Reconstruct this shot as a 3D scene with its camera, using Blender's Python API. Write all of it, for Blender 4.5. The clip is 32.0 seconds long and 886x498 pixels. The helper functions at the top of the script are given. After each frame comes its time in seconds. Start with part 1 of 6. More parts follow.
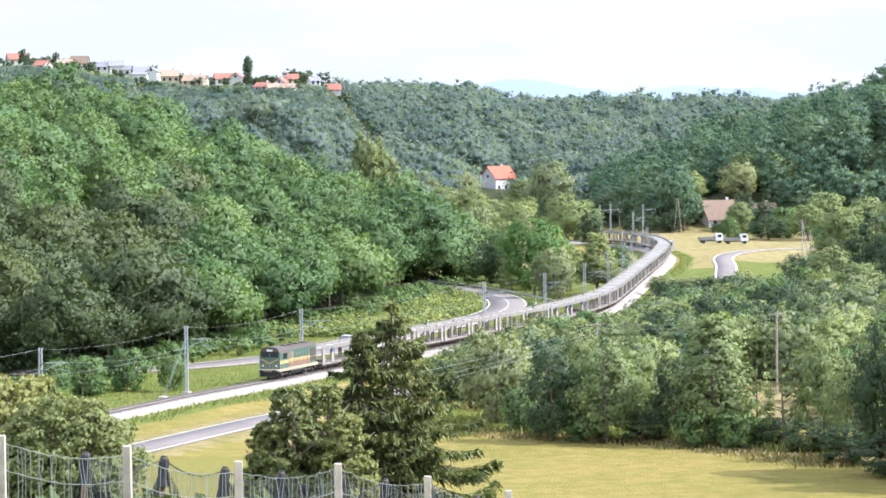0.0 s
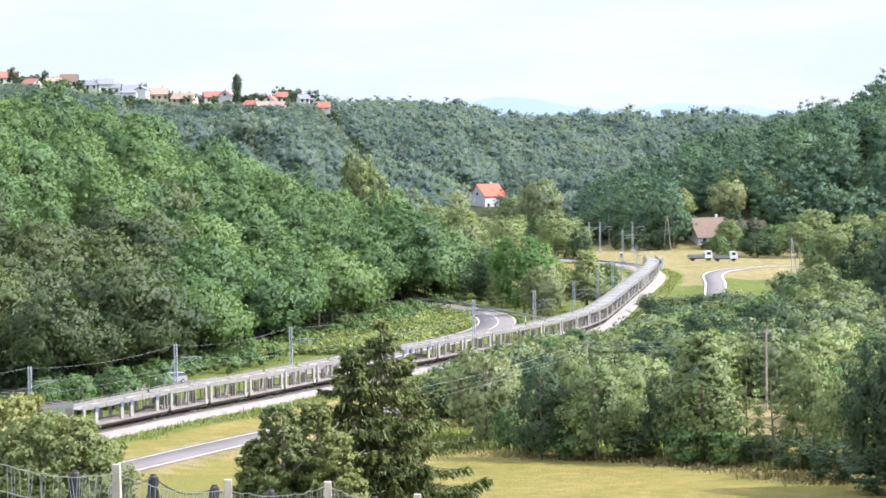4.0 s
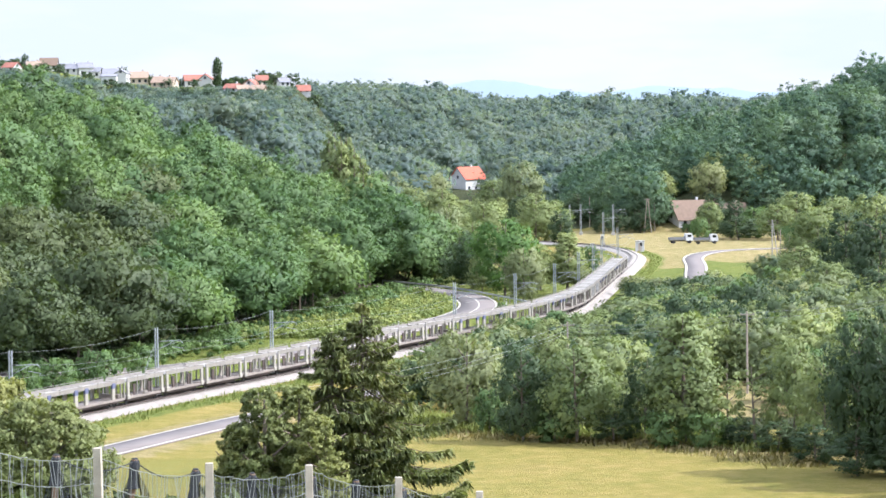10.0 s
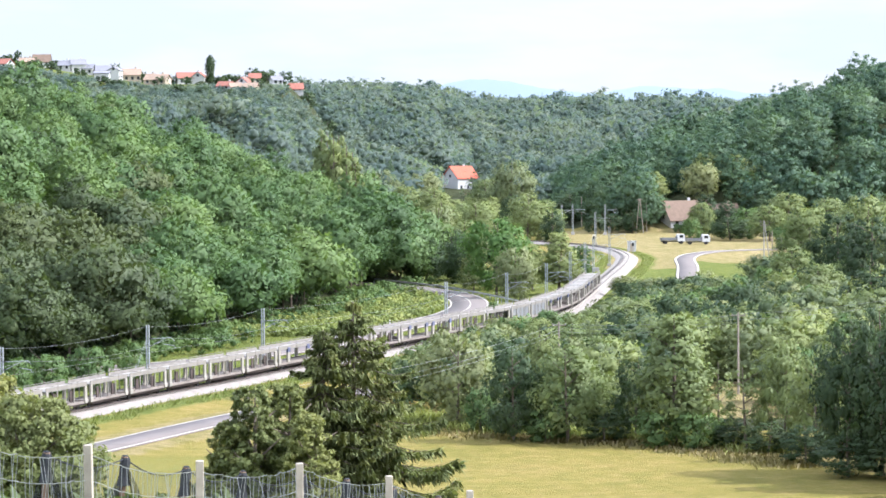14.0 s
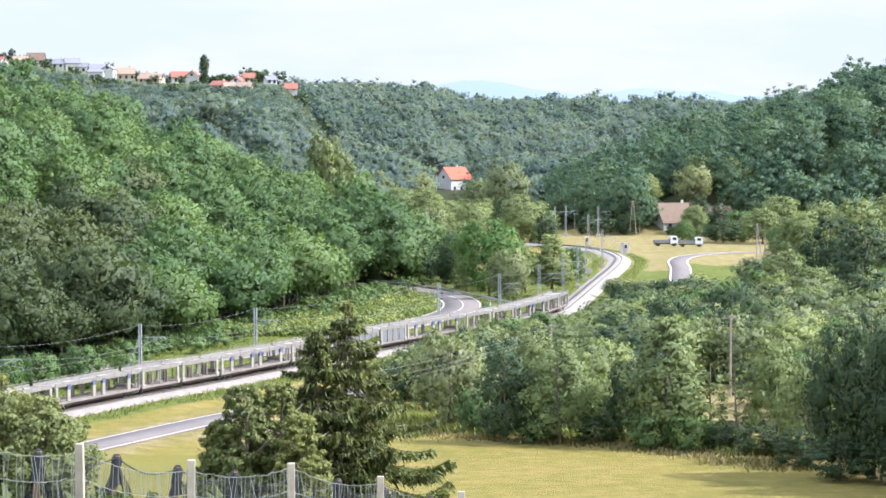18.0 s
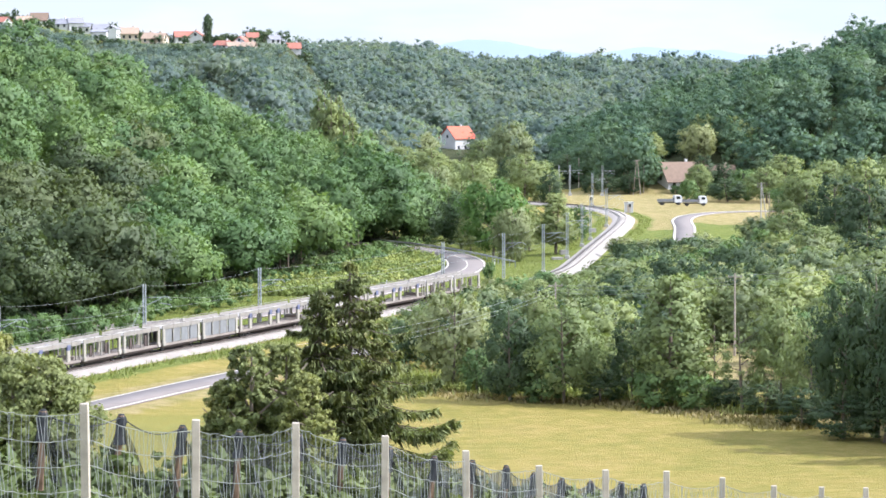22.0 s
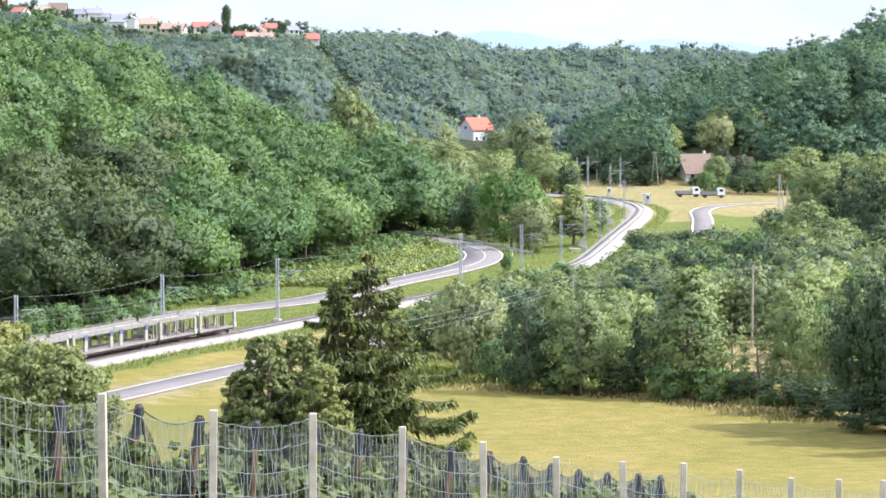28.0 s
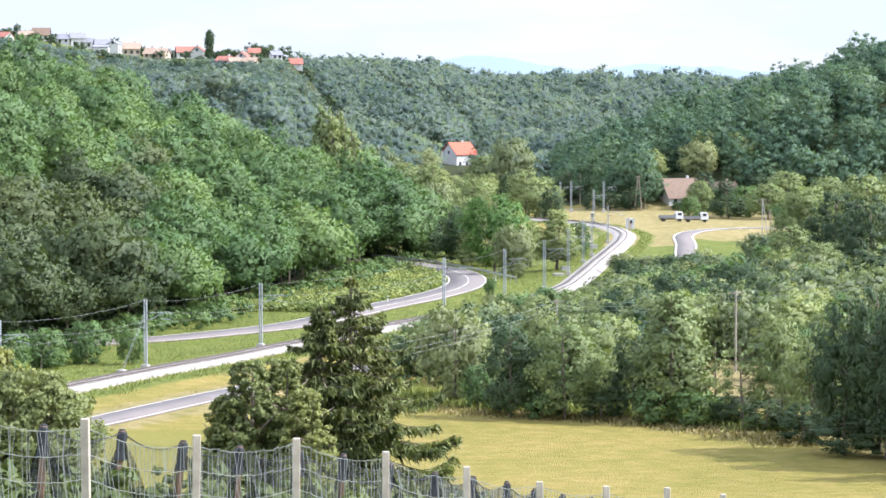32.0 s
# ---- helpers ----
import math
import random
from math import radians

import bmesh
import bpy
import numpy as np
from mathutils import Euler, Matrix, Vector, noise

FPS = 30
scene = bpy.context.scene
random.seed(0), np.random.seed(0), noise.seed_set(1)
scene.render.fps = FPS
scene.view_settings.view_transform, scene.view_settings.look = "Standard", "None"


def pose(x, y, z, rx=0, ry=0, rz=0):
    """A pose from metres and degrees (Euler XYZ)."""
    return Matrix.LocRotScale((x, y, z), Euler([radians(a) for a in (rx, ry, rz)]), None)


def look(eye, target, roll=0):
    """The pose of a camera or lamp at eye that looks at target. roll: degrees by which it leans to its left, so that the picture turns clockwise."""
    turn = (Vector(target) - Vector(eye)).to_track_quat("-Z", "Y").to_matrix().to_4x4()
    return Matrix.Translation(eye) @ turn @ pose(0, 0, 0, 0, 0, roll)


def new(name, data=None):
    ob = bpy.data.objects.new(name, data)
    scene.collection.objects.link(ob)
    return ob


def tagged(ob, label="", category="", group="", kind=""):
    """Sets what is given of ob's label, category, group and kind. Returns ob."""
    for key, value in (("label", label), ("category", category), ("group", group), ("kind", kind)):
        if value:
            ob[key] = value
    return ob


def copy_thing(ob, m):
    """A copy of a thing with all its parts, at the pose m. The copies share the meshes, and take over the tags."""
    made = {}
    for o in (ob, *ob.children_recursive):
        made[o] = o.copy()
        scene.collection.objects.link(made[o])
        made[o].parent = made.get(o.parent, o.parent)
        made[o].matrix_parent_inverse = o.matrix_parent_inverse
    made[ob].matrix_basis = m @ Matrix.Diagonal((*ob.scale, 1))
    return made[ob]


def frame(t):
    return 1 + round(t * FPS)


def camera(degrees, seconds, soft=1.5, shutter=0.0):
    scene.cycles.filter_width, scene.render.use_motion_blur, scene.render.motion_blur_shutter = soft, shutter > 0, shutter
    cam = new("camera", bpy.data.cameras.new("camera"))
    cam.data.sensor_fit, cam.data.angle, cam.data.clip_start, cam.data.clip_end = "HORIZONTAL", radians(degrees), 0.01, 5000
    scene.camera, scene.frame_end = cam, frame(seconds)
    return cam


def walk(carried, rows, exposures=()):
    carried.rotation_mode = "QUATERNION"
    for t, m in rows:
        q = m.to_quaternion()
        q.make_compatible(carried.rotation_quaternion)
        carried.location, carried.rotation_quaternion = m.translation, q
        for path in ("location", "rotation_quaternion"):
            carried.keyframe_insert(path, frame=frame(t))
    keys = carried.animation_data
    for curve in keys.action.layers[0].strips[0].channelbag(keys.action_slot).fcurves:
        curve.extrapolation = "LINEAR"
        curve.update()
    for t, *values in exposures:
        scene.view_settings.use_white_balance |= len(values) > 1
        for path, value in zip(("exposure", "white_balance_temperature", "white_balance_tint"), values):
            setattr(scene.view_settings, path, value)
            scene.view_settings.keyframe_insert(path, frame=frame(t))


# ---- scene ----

# The camera stands on a slope above the valley and only turns.
cam = camera(16.0, 32.0, soft=1.6)
EYE = (0.0, 0.0, 34.0)


def aim(yaw, pitch, roll):
    return Matrix.Translation(EYE) @ pose(0, 0, 0, 0, 0, yaw) @ pose(0, 0, 0, 90 + pitch) @ pose(0, 0, 0, 0, 0, roll)


PATH = [
    (0, aim(0.7214, -2.4417, -0.5630)), (0.5, aim(0.6232, -2.5272, -0.6322)), (1, aim(0.6418, -2.5960, -0.6891)), (1.5, aim(0.6300, -2.3858, -0.7720)),
    (2, aim(0.6226, -2.1517, -0.7750)), (2.5, aim(0.6407, -2.1345, -0.7780)), (3, aim(0.5848, -2.1370, -0.6835)), (3.5, aim(0.5243, -2.1428, -0.6160)),
    (5.5, aim(0.4869, -1.9977, -0.7683)), (6, aim(0.4228, -2.0649, -0.8465)), (6.5, aim(0.3425, -2.0729, -0.9257)), (7, aim(0.3362, -2.0356, -0.9270)),
    (7.5, aim(0.2596, -1.9908, -0.9849)), (8, aim(0.1810, -2.0205, -0.8004)), (8.5, aim(0.1953, -2.0678, -0.7757)), (9, aim(0.1385, -2.2312, -0.6530)),
    (9.5, aim(0.0726, -2.3940, -0.7794)), (10, aim(0.1796, -2.4317, -0.7335)), (10.5, aim(0.1628, -2.4841, -0.5316)), (11, aim(0.1204, -2.6146, -0.3808)),
    (11.5, aim(0.0494, -2.7030, -0.3473)), (12, aim(-0.0329, -2.7085, -0.3517)), (12.5, aim(-0.0699, -2.6132, -0.3351)), (13, aim(0.0593, -2.5551, -0.4299)),
    (13.5, aim(0.0314, -2.4356, -0.3492)), (15.5, aim(0.0332, -2.5303, -0.5377)), (16, aim(0.2264, -2.4962, -0.3322)), (16.5, aim(0.1941, -2.3810, -0.3527)),
    (17, aim(0.1785, -2.1858, -0.3408)), (17.5, aim(0.0463, -2.0752, -0.0697)), (18, aim(-0.0972, -2.4357, -0.0158)), (18.5, aim(-0.2843, -2.6260, -0.0102)),
    (19, aim(-0.2882, -2.7902, 0.0848)), (19.5, aim(-0.1264, -2.9570, -0.0987)), (20, aim(-0.1423, -2.9475, -0.2892)), (20.5, aim(-0.0936, -2.7334, -0.1698)),
    (21, aim(-0.0639, -2.8752, 0.0746)), (21.5, aim(-0.0927, -2.9875, 0.1456)), (22, aim(-0.0208, -3.1726, -0.1268)), (22.5, aim(0.1228, -3.1759, -0.1591)),
    (23, aim(0.3921, -3.0949, 0.0079)), (23.5, aim(0.5016, -3.1856, -0.1287)), (24, aim(0.4562, -3.2038, 0.0409)), (24.5, aim(0.3994, -3.2553, -0.0808)),
    (25, aim(0.3381, -3.2261, -0.1747)), (25.5, aim(0.2209, -3.2514, -0.2689)), (27.5, aim(0.1123, -3.3020, -0.0059)), (28, aim(0.3029, -3.3333, 0.0231)),
    (28.5, aim(0.3721, -3.3827, 0.3087)), (29, aim(0.3882, -3.3118, 0.3395)), (29.5, aim(0.4557, -3.2357, 0.2437)), (30, aim(0.3398, -3.1229, 0.3593)),
    (30.5, aim(0.2762, -3.1058, 0.1298)), (31, aim(0.2501, -3.0653, 0.2261)), (31.5, aim(0.0521, -2.9888, 0.1610)), (32, aim(0.0005, -2.8843, 0.0032)),
]
walk(cam, PATH, [(0, 1.03, 5800, 15), (2, 1.0, 5800, 15), (5.5, 0.92, 5800, 15), (13, 0.97, 5800, 15), (19, 0.91, 5800, 15), (23, 0.98, 5800, 15), (32, 0.99, 5800, 15)])

# World and sun
SUN_AZ, SUN_EL = 92.0, 42.0          # degrees clockwise from straight ahead (+y), and above the horizon
world = bpy.data.worlds.new("sky")
scene.world = world
world.use_nodes = True
wn, wl = world.node_tree.nodes, world.node_tree.links
wn.clear()
w_out = wn.new("ShaderNodeOutputWorld")
w_bg = wn.new("ShaderNodeBackground")
w_sky = wn.new("ShaderNodeTexSky")
w_sky.sky_type, w_sky.sun_disc = "NISHITA", False
w_sky.sun_elevation, w_sky.sun_rotation = radians(SUN_EL), radians(SUN_AZ)
w_sky.air_density, w_sky.dust_density, w_sky.ozone_density = 1.0, 2.5, 1.0
w_co = wn.new("ShaderNodeTexCoord")
w_map = wn.new("ShaderNodeMapping")
w_map.inputs["Scale"].default_value = (3.0, 3.0, 16.0)
w_noise = wn.new("ShaderNodeTexNoise")
w_noise.inputs["Scale"].default_value, w_noise.inputs["Detail"].default_value = 2.2, 7.0
w_ramp = wn.new("ShaderNodeValToRGB")
w_ramp.color_ramp.elements[0].position, w_ramp.color_ramp.elements[1].position = 0.36, 0.58
w_ramp.color_ramp.elements[0].color, w_ramp.color_ramp.elements[1].color = (0.30, 0.30, 0.30, 1), (0.92, 0.92, 0.92, 1)
w_mix = wn.new("ShaderNodeMix")
w_mix.data_type = "RGBA"
w_mix.inputs["B"].default_value = (9.6, 10.2, 11.0, 1)      # thin bright cloud
wl.new(w_co.outputs["Generated"], w_map.inputs["Vector"])
wl.new(w_map.outputs["Vector"], w_noise.inputs["Vector"])
wl.new(w_noise.outputs["Fac"], w_ramp.inputs["Fac"])
wl.new(w_ramp.outputs["Color"], w_mix.inputs["Factor"])
wl.new(w_sky.outputs["Color"], w_mix.inputs["A"])
wl.new(w_mix.outputs["Result"], w_bg.inputs["Color"])
w_bg.inputs["Strength"].default_value = 0.14
wl.new(w_bg.outputs["Background"], w_out.inputs["Surface"])

sun_data = bpy.data.lights.new("sun", "SUN")
sun_data.energy, sun_data.angle, sun_data.color = 4.7, radians(0.6), (1.0, 0.955, 0.88)
sun = new("sun", sun_data)
_az, _el = radians(SUN_AZ), radians(SUN_EL)
SUN_DIR = Vector((math.sin(_az) * math.cos(_el), math.cos(_az) * math.cos(_el), math.sin(_el)))
sun.matrix_world = look((SUN_DIR * 400)[:], (0, 0, 0))


# ---- materials ----
def material(name, rough=0.8, metal=0.0):
    m = bpy.data.materials.new(name)
    m.use_nodes = True
    n = m.node_tree.nodes
    b = n["Principled BSDF"]
    b.inputs["Roughness"].default_value, b.inputs["Metallic"].default_value = rough, metal
    return m, n, m.node_tree.links, b


def noise_node(n, l, scale, detail=4.0, vec=None, rough=0.55):
    t = n.new("ShaderNodeTexNoise")
    t.inputs["Scale"].default_value, t.inputs["Detail"].default_value, t.inputs["Roughness"].default_value = scale, detail, rough
    if vec is None:
        vec = n.new("ShaderNodeTexCoord").outputs["Object"]
    l.new(vec, t.inputs["Vector"])
    return t


def ramp(n, l, fac, stops):
    r = n.new("ShaderNodeValToRGB")
    e = r.color_ramp.elements
    while len(e) < len(stops):
        e.new(0.5)
    for k, (p, c) in zip(e, stops):
        k.position, k.color = p, (*c, 1)
    l.new(fac, r.inputs["Fac"])
    return r.outputs["Color"]


def mixc(n, l, fac, a, b, mode="MIX"):
    x = n.new("ShaderNodeMix")
    x.data_type, x.blend_type = "RGBA", mode
    for s, v in (("Factor", fac), ("A", a), ("B", b)):
        if isinstance(v, (int, float)):
            x.inputs[s].default_value = v
        elif isinstance(v, tuple):
            x.inputs[s].default_value = (*v, 1)
        else:
            l.new(v, x.inputs[s])
    return x.outputs["Result"]


def bump(n, l, b, height, strength=0.4, dist=0.05):
    k = n.new("ShaderNodeBump")
    k.inputs["Strength"].default_value, k.inputs["Distance"].default_value = strength, dist
    l.new(height, k.inputs["Height"])
    l.new(k.outputs["Normal"], b.inputs["Normal"])


def plain(name, c, rough=0.7, metal=0.0, vary=0.25, scale=1.5, bump_by=0.15):
    """A surface of one colour with grime at two scales and fine relief."""
    m, n, l, b = material(name, rough, metal)
    big, fine = noise_node(n, l, scale, 5), noise_node(n, l, scale * 14, 3)
    dark = tuple(v * (1 - vary) for v in c)
    light = tuple(min(1, v * (1 + 0.5 * vary)) for v in c)
    col = mixc(n, l, 0.25, ramp(n, l, big.outputs["Fac"], [(0.3, dark), (0.7, light)]), ramp(n, l, fine.outputs["Fac"], [(0.3, dark), (0.7, light)]))
    l.new(col, b.inputs["Base Color"])
    if bump_by:
        bump(n, l, b, fine.outputs["Fac"], bump_by, 0.02)
    return m


INNER = {}


def leaf_mat(name, a, b_, c, grain, rough=0.6, thru=0.30):
    """Foliage: a colour for each tree and each spray of leaves, gaps between leaflets (grain: their size), some light passing through.
    Its twin without gaps, for the dense inside of a crown, is kept in INNER."""
    a, b_, c = ((k[0] * 1.04, k[1], k[2] * 1.14) for k in (a, b_, c))
    made = []
    for gaps in (False, True):
        m, n, l, b = material(name if gaps else name + "_inner", rough)
        geo, info = n.new("ShaderNodeNewGeometry"), n.new("ShaderNodeObjectInfo")
        patch = noise_node(n, l, 0.06, 2, geo.outputs["Position"])
        spray = noise_node(n, l, 0.45 / grain, 3, geo.outputs["Position"])
        leaf = ramp(n, l, geo.outputs["Random Per Island"], [(0.0, a), (0.5, b_), (1.0, c)])
        tree = ramp(n, l, patch.outputs["Fac"], [(0.33, a), (0.5, b_), (0.68, c)])
        fine = ramp(n, l, spray.outputs["Fac"], [(0.30, a), (0.5, b_), (0.70, c)])
        col = mixc(n, l, 0.35, mixc(n, l, 0.68, leaf, tree), fine)
        tint, total = n.new("ShaderNodeAttribute"), n.new("ShaderNodeMath")
        tint.attribute_name = "tree_tint"
        total.operation, total.inputs[1].default_value = "MULTIPLY_ADD", 0.45
        mid = n.new("ShaderNodeMath")
        mid.inputs[1].default_value = 0.28
        l.new(tint.outputs["Fac"], mid.inputs[0])
        l.new(info.outputs["Random"], total.inputs[0])
        l.new(mid.outputs[0], total.inputs[2])
        own = ramp(n, l, total.outputs[0], [(0.0, (0.70, 0.78, 0.76)), (0.5, (1.0, 1.0, 0.95)), (1.0, (1.34, 1.22, 1.02))])
        col = mixc(n, l, 1.0, col, own, "MULTIPLY")
        l.new(col, b.inputs["Base Color"])
        b.inputs["Specular IOR Level"].default_value = 0.28
        tr = n.new("ShaderNodeBsdfTranslucent")
        l.new(mixc(n, l, 1.0, col, (1.25, 1.3, 0.7), "MULTIPLY"), tr.inputs["Color"])
        mx = n.new("ShaderNodeMixShader")
        mx.inputs[0].default_value = thru
        l.new(b.outputs[0], mx.inputs[1])
        l.new(tr.outputs[0], mx.inputs[2])
        last = mx.outputs[0]
        if gaps:
            cells = n.new("ShaderNodeTexVoronoi")
            cells.inputs["Scale"].default_value = 1.0 / grain
            l.new(geo.outputs["Position"], cells.inputs["Vector"])
            cut = n.new("ShaderNodeMath")
            cut.operation, cut.inputs[1].default_value = "GREATER_THAN", 0.68
            l.new(cells.outputs["Distance"], cut.inputs[0])
            hole = n.new("ShaderNodeBsdfTransparent")
            cutout = n.new("ShaderNodeMixShader")
            l.new(cut.outputs[0], cutout.inputs[0])
            l.new(last, cutout.inputs[1])
            l.new(hole.outputs[0], cutout.inputs[2])
            last = cutout.outputs[0]
        l.new(last, n["Material Output"].inputs["Surface"])
        made.append(m)
    INNER[made[1]] = made[0]
    return made[1]


def sky_mat():
    m = bpy.data.materials.new("sky_veil")
    m.use_nodes = True
    n, l = m.node_tree.nodes, m.node_tree.links
    n.clear()
    out, em = n.new("ShaderNodeOutputMaterial"), n.new("ShaderNodeEmission")
    geo, mp = n.new("ShaderNodeNewGeometry"), n.new("ShaderNodeMapping")
    mp.inputs["Scale"].default_value = (0.0028, 0.0028, 0.013)
    l.new(geo.outputs["Position"], mp.inputs["Vector"])
    cloud = noise_node(n, l, 1.0, 5, mp.outputs["Vector"])
    l.new(ramp(n, l, cloud.outputs["Fac"], [(0.36, (0.87, 0.94, 0.975)), (0.60, (0.97, 0.98, 0.975))]), em.inputs["Color"])
    em.inputs["Strength"].default_value = 0.545
    l.new(em.outputs[0], out.inputs["Surface"])
    return m


SKY_VEIL = sky_mat()
LEAF_ROBINIA = leaf_mat("robinia_leaves", (0.066, 0.122, 0.043), (0.098, 0.168, 0.052), (0.140, 0.214, 0.066), 0.32)
LEAF_OAK = leaf_mat("oak_leaves", (0.050, 0.076, 0.031), (0.070, 0.100, 0.037), (0.098, 0.130, 0.046), 0.32)
LEAF_VALLEY = leaf_mat("valley_leaves", (0.126, 0.172, 0.060), (0.180, 0.230, 0.080), (0.244, 0.286, 0.104), 0.26)
LEAF_BRIGHT = leaf_mat("bright_leaves", (0.060, 0.130, 0.028), (0.100, 0.190, 0.042), (0.150, 0.245, 0.058), 0.36)
# For dark green trees, and darkened to paint shade on stream and edge trees.
LEAF_DARK = leaf_mat("dark_shaded_leaves", (0.030, 0.058, 0.024), (0.050, 0.086, 0.034), (0.080, 0.116, 0.046), 0.28)
LEAF_WILLOW = leaf_mat("willow_leaves", (0.140, 0.176, 0.074), (0.184, 0.222, 0.096), (0.240, 0.272, 0.122), 0.26)
LEAF_NEAR = leaf_mat("near_leaves", (0.110, 0.142, 0.044), (0.186, 0.218, 0.068), (0.275, 0.290, 0.102), 0.08)
LEAF_ORCHARD = leaf_mat("orchard_leaves", (0.042, 0.072, 0.022), (0.074, 0.108, 0.034), (0.140, 0.170, 0.060), 0.09)
LEAF_SPRUCE = leaf_mat("spruce_needles", (0.094, 0.124, 0.044), (0.172, 0.206, 0.070), (0.275, 0.290, 0.108), 0.12, 0.7, 0.30)
# Dark bluish green: the slope's shade and haze are put into the leaves.
LEAF_SLOPE = leaf_mat("shaded_slope_leaves", (0.046, 0.096, 0.060), (0.070, 0.128, 0.074), (0.104, 0.168, 0.090), 0.5, 0.6, 0.36)
# Pale and bluish: the distance haze is mixed into this leaf colour.
LEAF_DISTANT = leaf_mat("hazed_distant_leaves", (0.100, 0.146, 0.124), (0.118, 0.168, 0.140), (0.140, 0.192, 0.154), 0.7, 0.6, 0.5)
LEAF_WEED = leaf_mat("weed_leaves", (0.150, 0.200, 0.050), (0.200, 0.250, 0.066), (0.265, 0.300, 0.092), 0.2)
LEAF_STRAW = leaf_mat("straw_blades", (0.230, 0.205, 0.075), (0.310, 0.260, 0.105), (0.400, 0.320, 0.150), 0.25)
BARK = plain("bark", (0.16, 0.125, 0.095), 0.9, 0, 0.45, 3.0, 0.5)


def ground_mat():
    m, n, l, b = material("meadow_ground", 0.95)
    co = n.new("ShaderNodeTexCoord").outputs["Object"]
    at = n.new("ShaderNodeAttribute")
    at.attribute_name = "cover"
    sep = n.new("ShaderNodeSeparateColor")
    l.new(at.outputs["Color"], sep.inputs["Color"])
    big, mid, fine = noise_node(n, l, 0.05, 5, co), noise_node(n, l, 0.5, 6, co), noise_node(n, l, 6.0, 4, co)

    def edge(s):
        a = n.new("ShaderNodeMath")
        a.operation = "ADD"
        c = n.new("ShaderNodeMath")
        c.operation, c.inputs[1].default_value = "MULTIPLY_ADD", 0.7
        c.inputs[2].default_value = -0.35
        l.new(mid.outputs["Fac"], c.inputs[0])
        l.new(s, a.inputs[0])
        l.new(c.outputs[0], a.inputs[1])
        return ramp(n, l, a.outputs[0], [(0.38, (0, 0, 0)), (0.62, (1, 1, 1))])
    hay = ramp(n, l, big.outputs["Fac"], [(0.3, (0.172, 0.158, 0.036)), (0.5, (0.228, 0.188, 0.048)), (0.72, (0.285, 0.212, 0.072))])
    hay = mixc(n, l, 0.5, hay, ramp(n, l, mid.outputs["Fac"], [(0.28, (0.125, 0.134, 0.028)), (0.5, (0.225, 0.190, 0.052)), (0.72, (0.330, 0.250, 0.098))]))
    dry = ramp(n, l, mid.outputs["Fac"], [(0.3, (0.175, 0.160, 0.052)), (0.55, (0.265, 0.215, 0.095)), (0.75, (0.345, 0.270, 0.150))])
    lush = ramp(n, l, mid.outputs["Fac"], [(0.25, (0.078, 0.108, 0.020)), (0.5, (0.125, 0.148, 0.032)), (0.75, (0.185, 0.188, 0.055))])
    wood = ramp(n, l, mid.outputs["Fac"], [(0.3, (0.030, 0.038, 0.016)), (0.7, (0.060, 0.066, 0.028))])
    col = mixc(n, l, edge(sep.outputs[0]), hay, dry)
    col = mixc(n, l, edge(sep.outputs[1]), col, lush)
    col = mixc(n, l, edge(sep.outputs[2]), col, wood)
    col = mixc(n, l, 0.5, col, ramp(n, l, fine.outputs["Fac"], [(0.25, (0.55, 0.55, 0.5)), (0.75, (1.3, 1.3, 1.25))]), "MULTIPLY")
    l.new(col, b.inputs["Base Color"])
    b.inputs["Specular IOR Level"].default_value = 0.1
    bump(n, l, b, fine.outputs["Fac"], 0.9, 0.35)
    return m


GROUND = ground_mat()
ASPHALT = plain("asphalt", (0.145, 0.122, 0.110), 0.85, 0, 0.22, 0.35, 0.3)
ROAD_PAINT = plain("road_paint", (0.46, 0.42, 0.35), 0.7, 0, 0.2, 1.2, 0.1)
BALLAST = plain("ballast_stone", (0.275, 0.244, 0.214), 0.95, 0, 0.30, 0.8, 0.9)
RAIL_STEEL = plain("rail_steel", (0.10, 0.075, 0.062), 0.5, 0.7, 0.3, 2.0, 0.1)
SLEEPER = plain("sleeper_concrete", (0.36, 0.33, 0.29), 0.9, 0, 0.25, 2.0, 0.3)
CONCRETE = plain("concrete", (0.33, 0.31, 0.28), 0.9, 0, 0.2, 1.0, 0.3)
GALVANISED = plain("galvanised_steel", (0.34, 0.36, 0.37), 0.5, 0.35, 0.2, 2.0, 0.1)
WIRE = plain("wire_metal", (0.30, 0.31, 0.30), 0.5, 0.4, 0.1, 2.0, 0)
POST_WOOD = plain("post_concrete", (0.40, 0.345, 0.275), 0.9, 0, 0.3, 4.0, 0.4)
POLE_BROWN = plain("brown_post_wood", (0.21, 0.130, 0.080), 0.9, 0, 0.4, 5.0, 0.4)
POLE_WOOD = plain("pole_wood", (0.30, 0.25, 0.20), 0.9, 0, 0.35, 3.0, 0.4)
NET_BLACK = plain("hail_net", (0.020, 0.022, 0.026), 0.8, 0, 0.4, 5.0, 0.4)
NET_OPEN = plain("hail_net_open", (0.030, 0.033, 0.036), 0.8, 0, 0.4, 5.0, 0.2)     # one layer of mesh, half open
_n, _l = NET_OPEN.node_tree.nodes, NET_OPEN.node_tree.links
_mix, _hole = _n.new("ShaderNodeMixShader"), _n.new("ShaderNodeBsdfTransparent")
_folds = _n.new("ShaderNodeMapping")
_folds.inputs["Scale"].default_value = (26.0, 26.0, 1.6)
_l.new(_n.new("ShaderNodeTexCoord").outputs["Object"], _folds.inputs["Vector"])
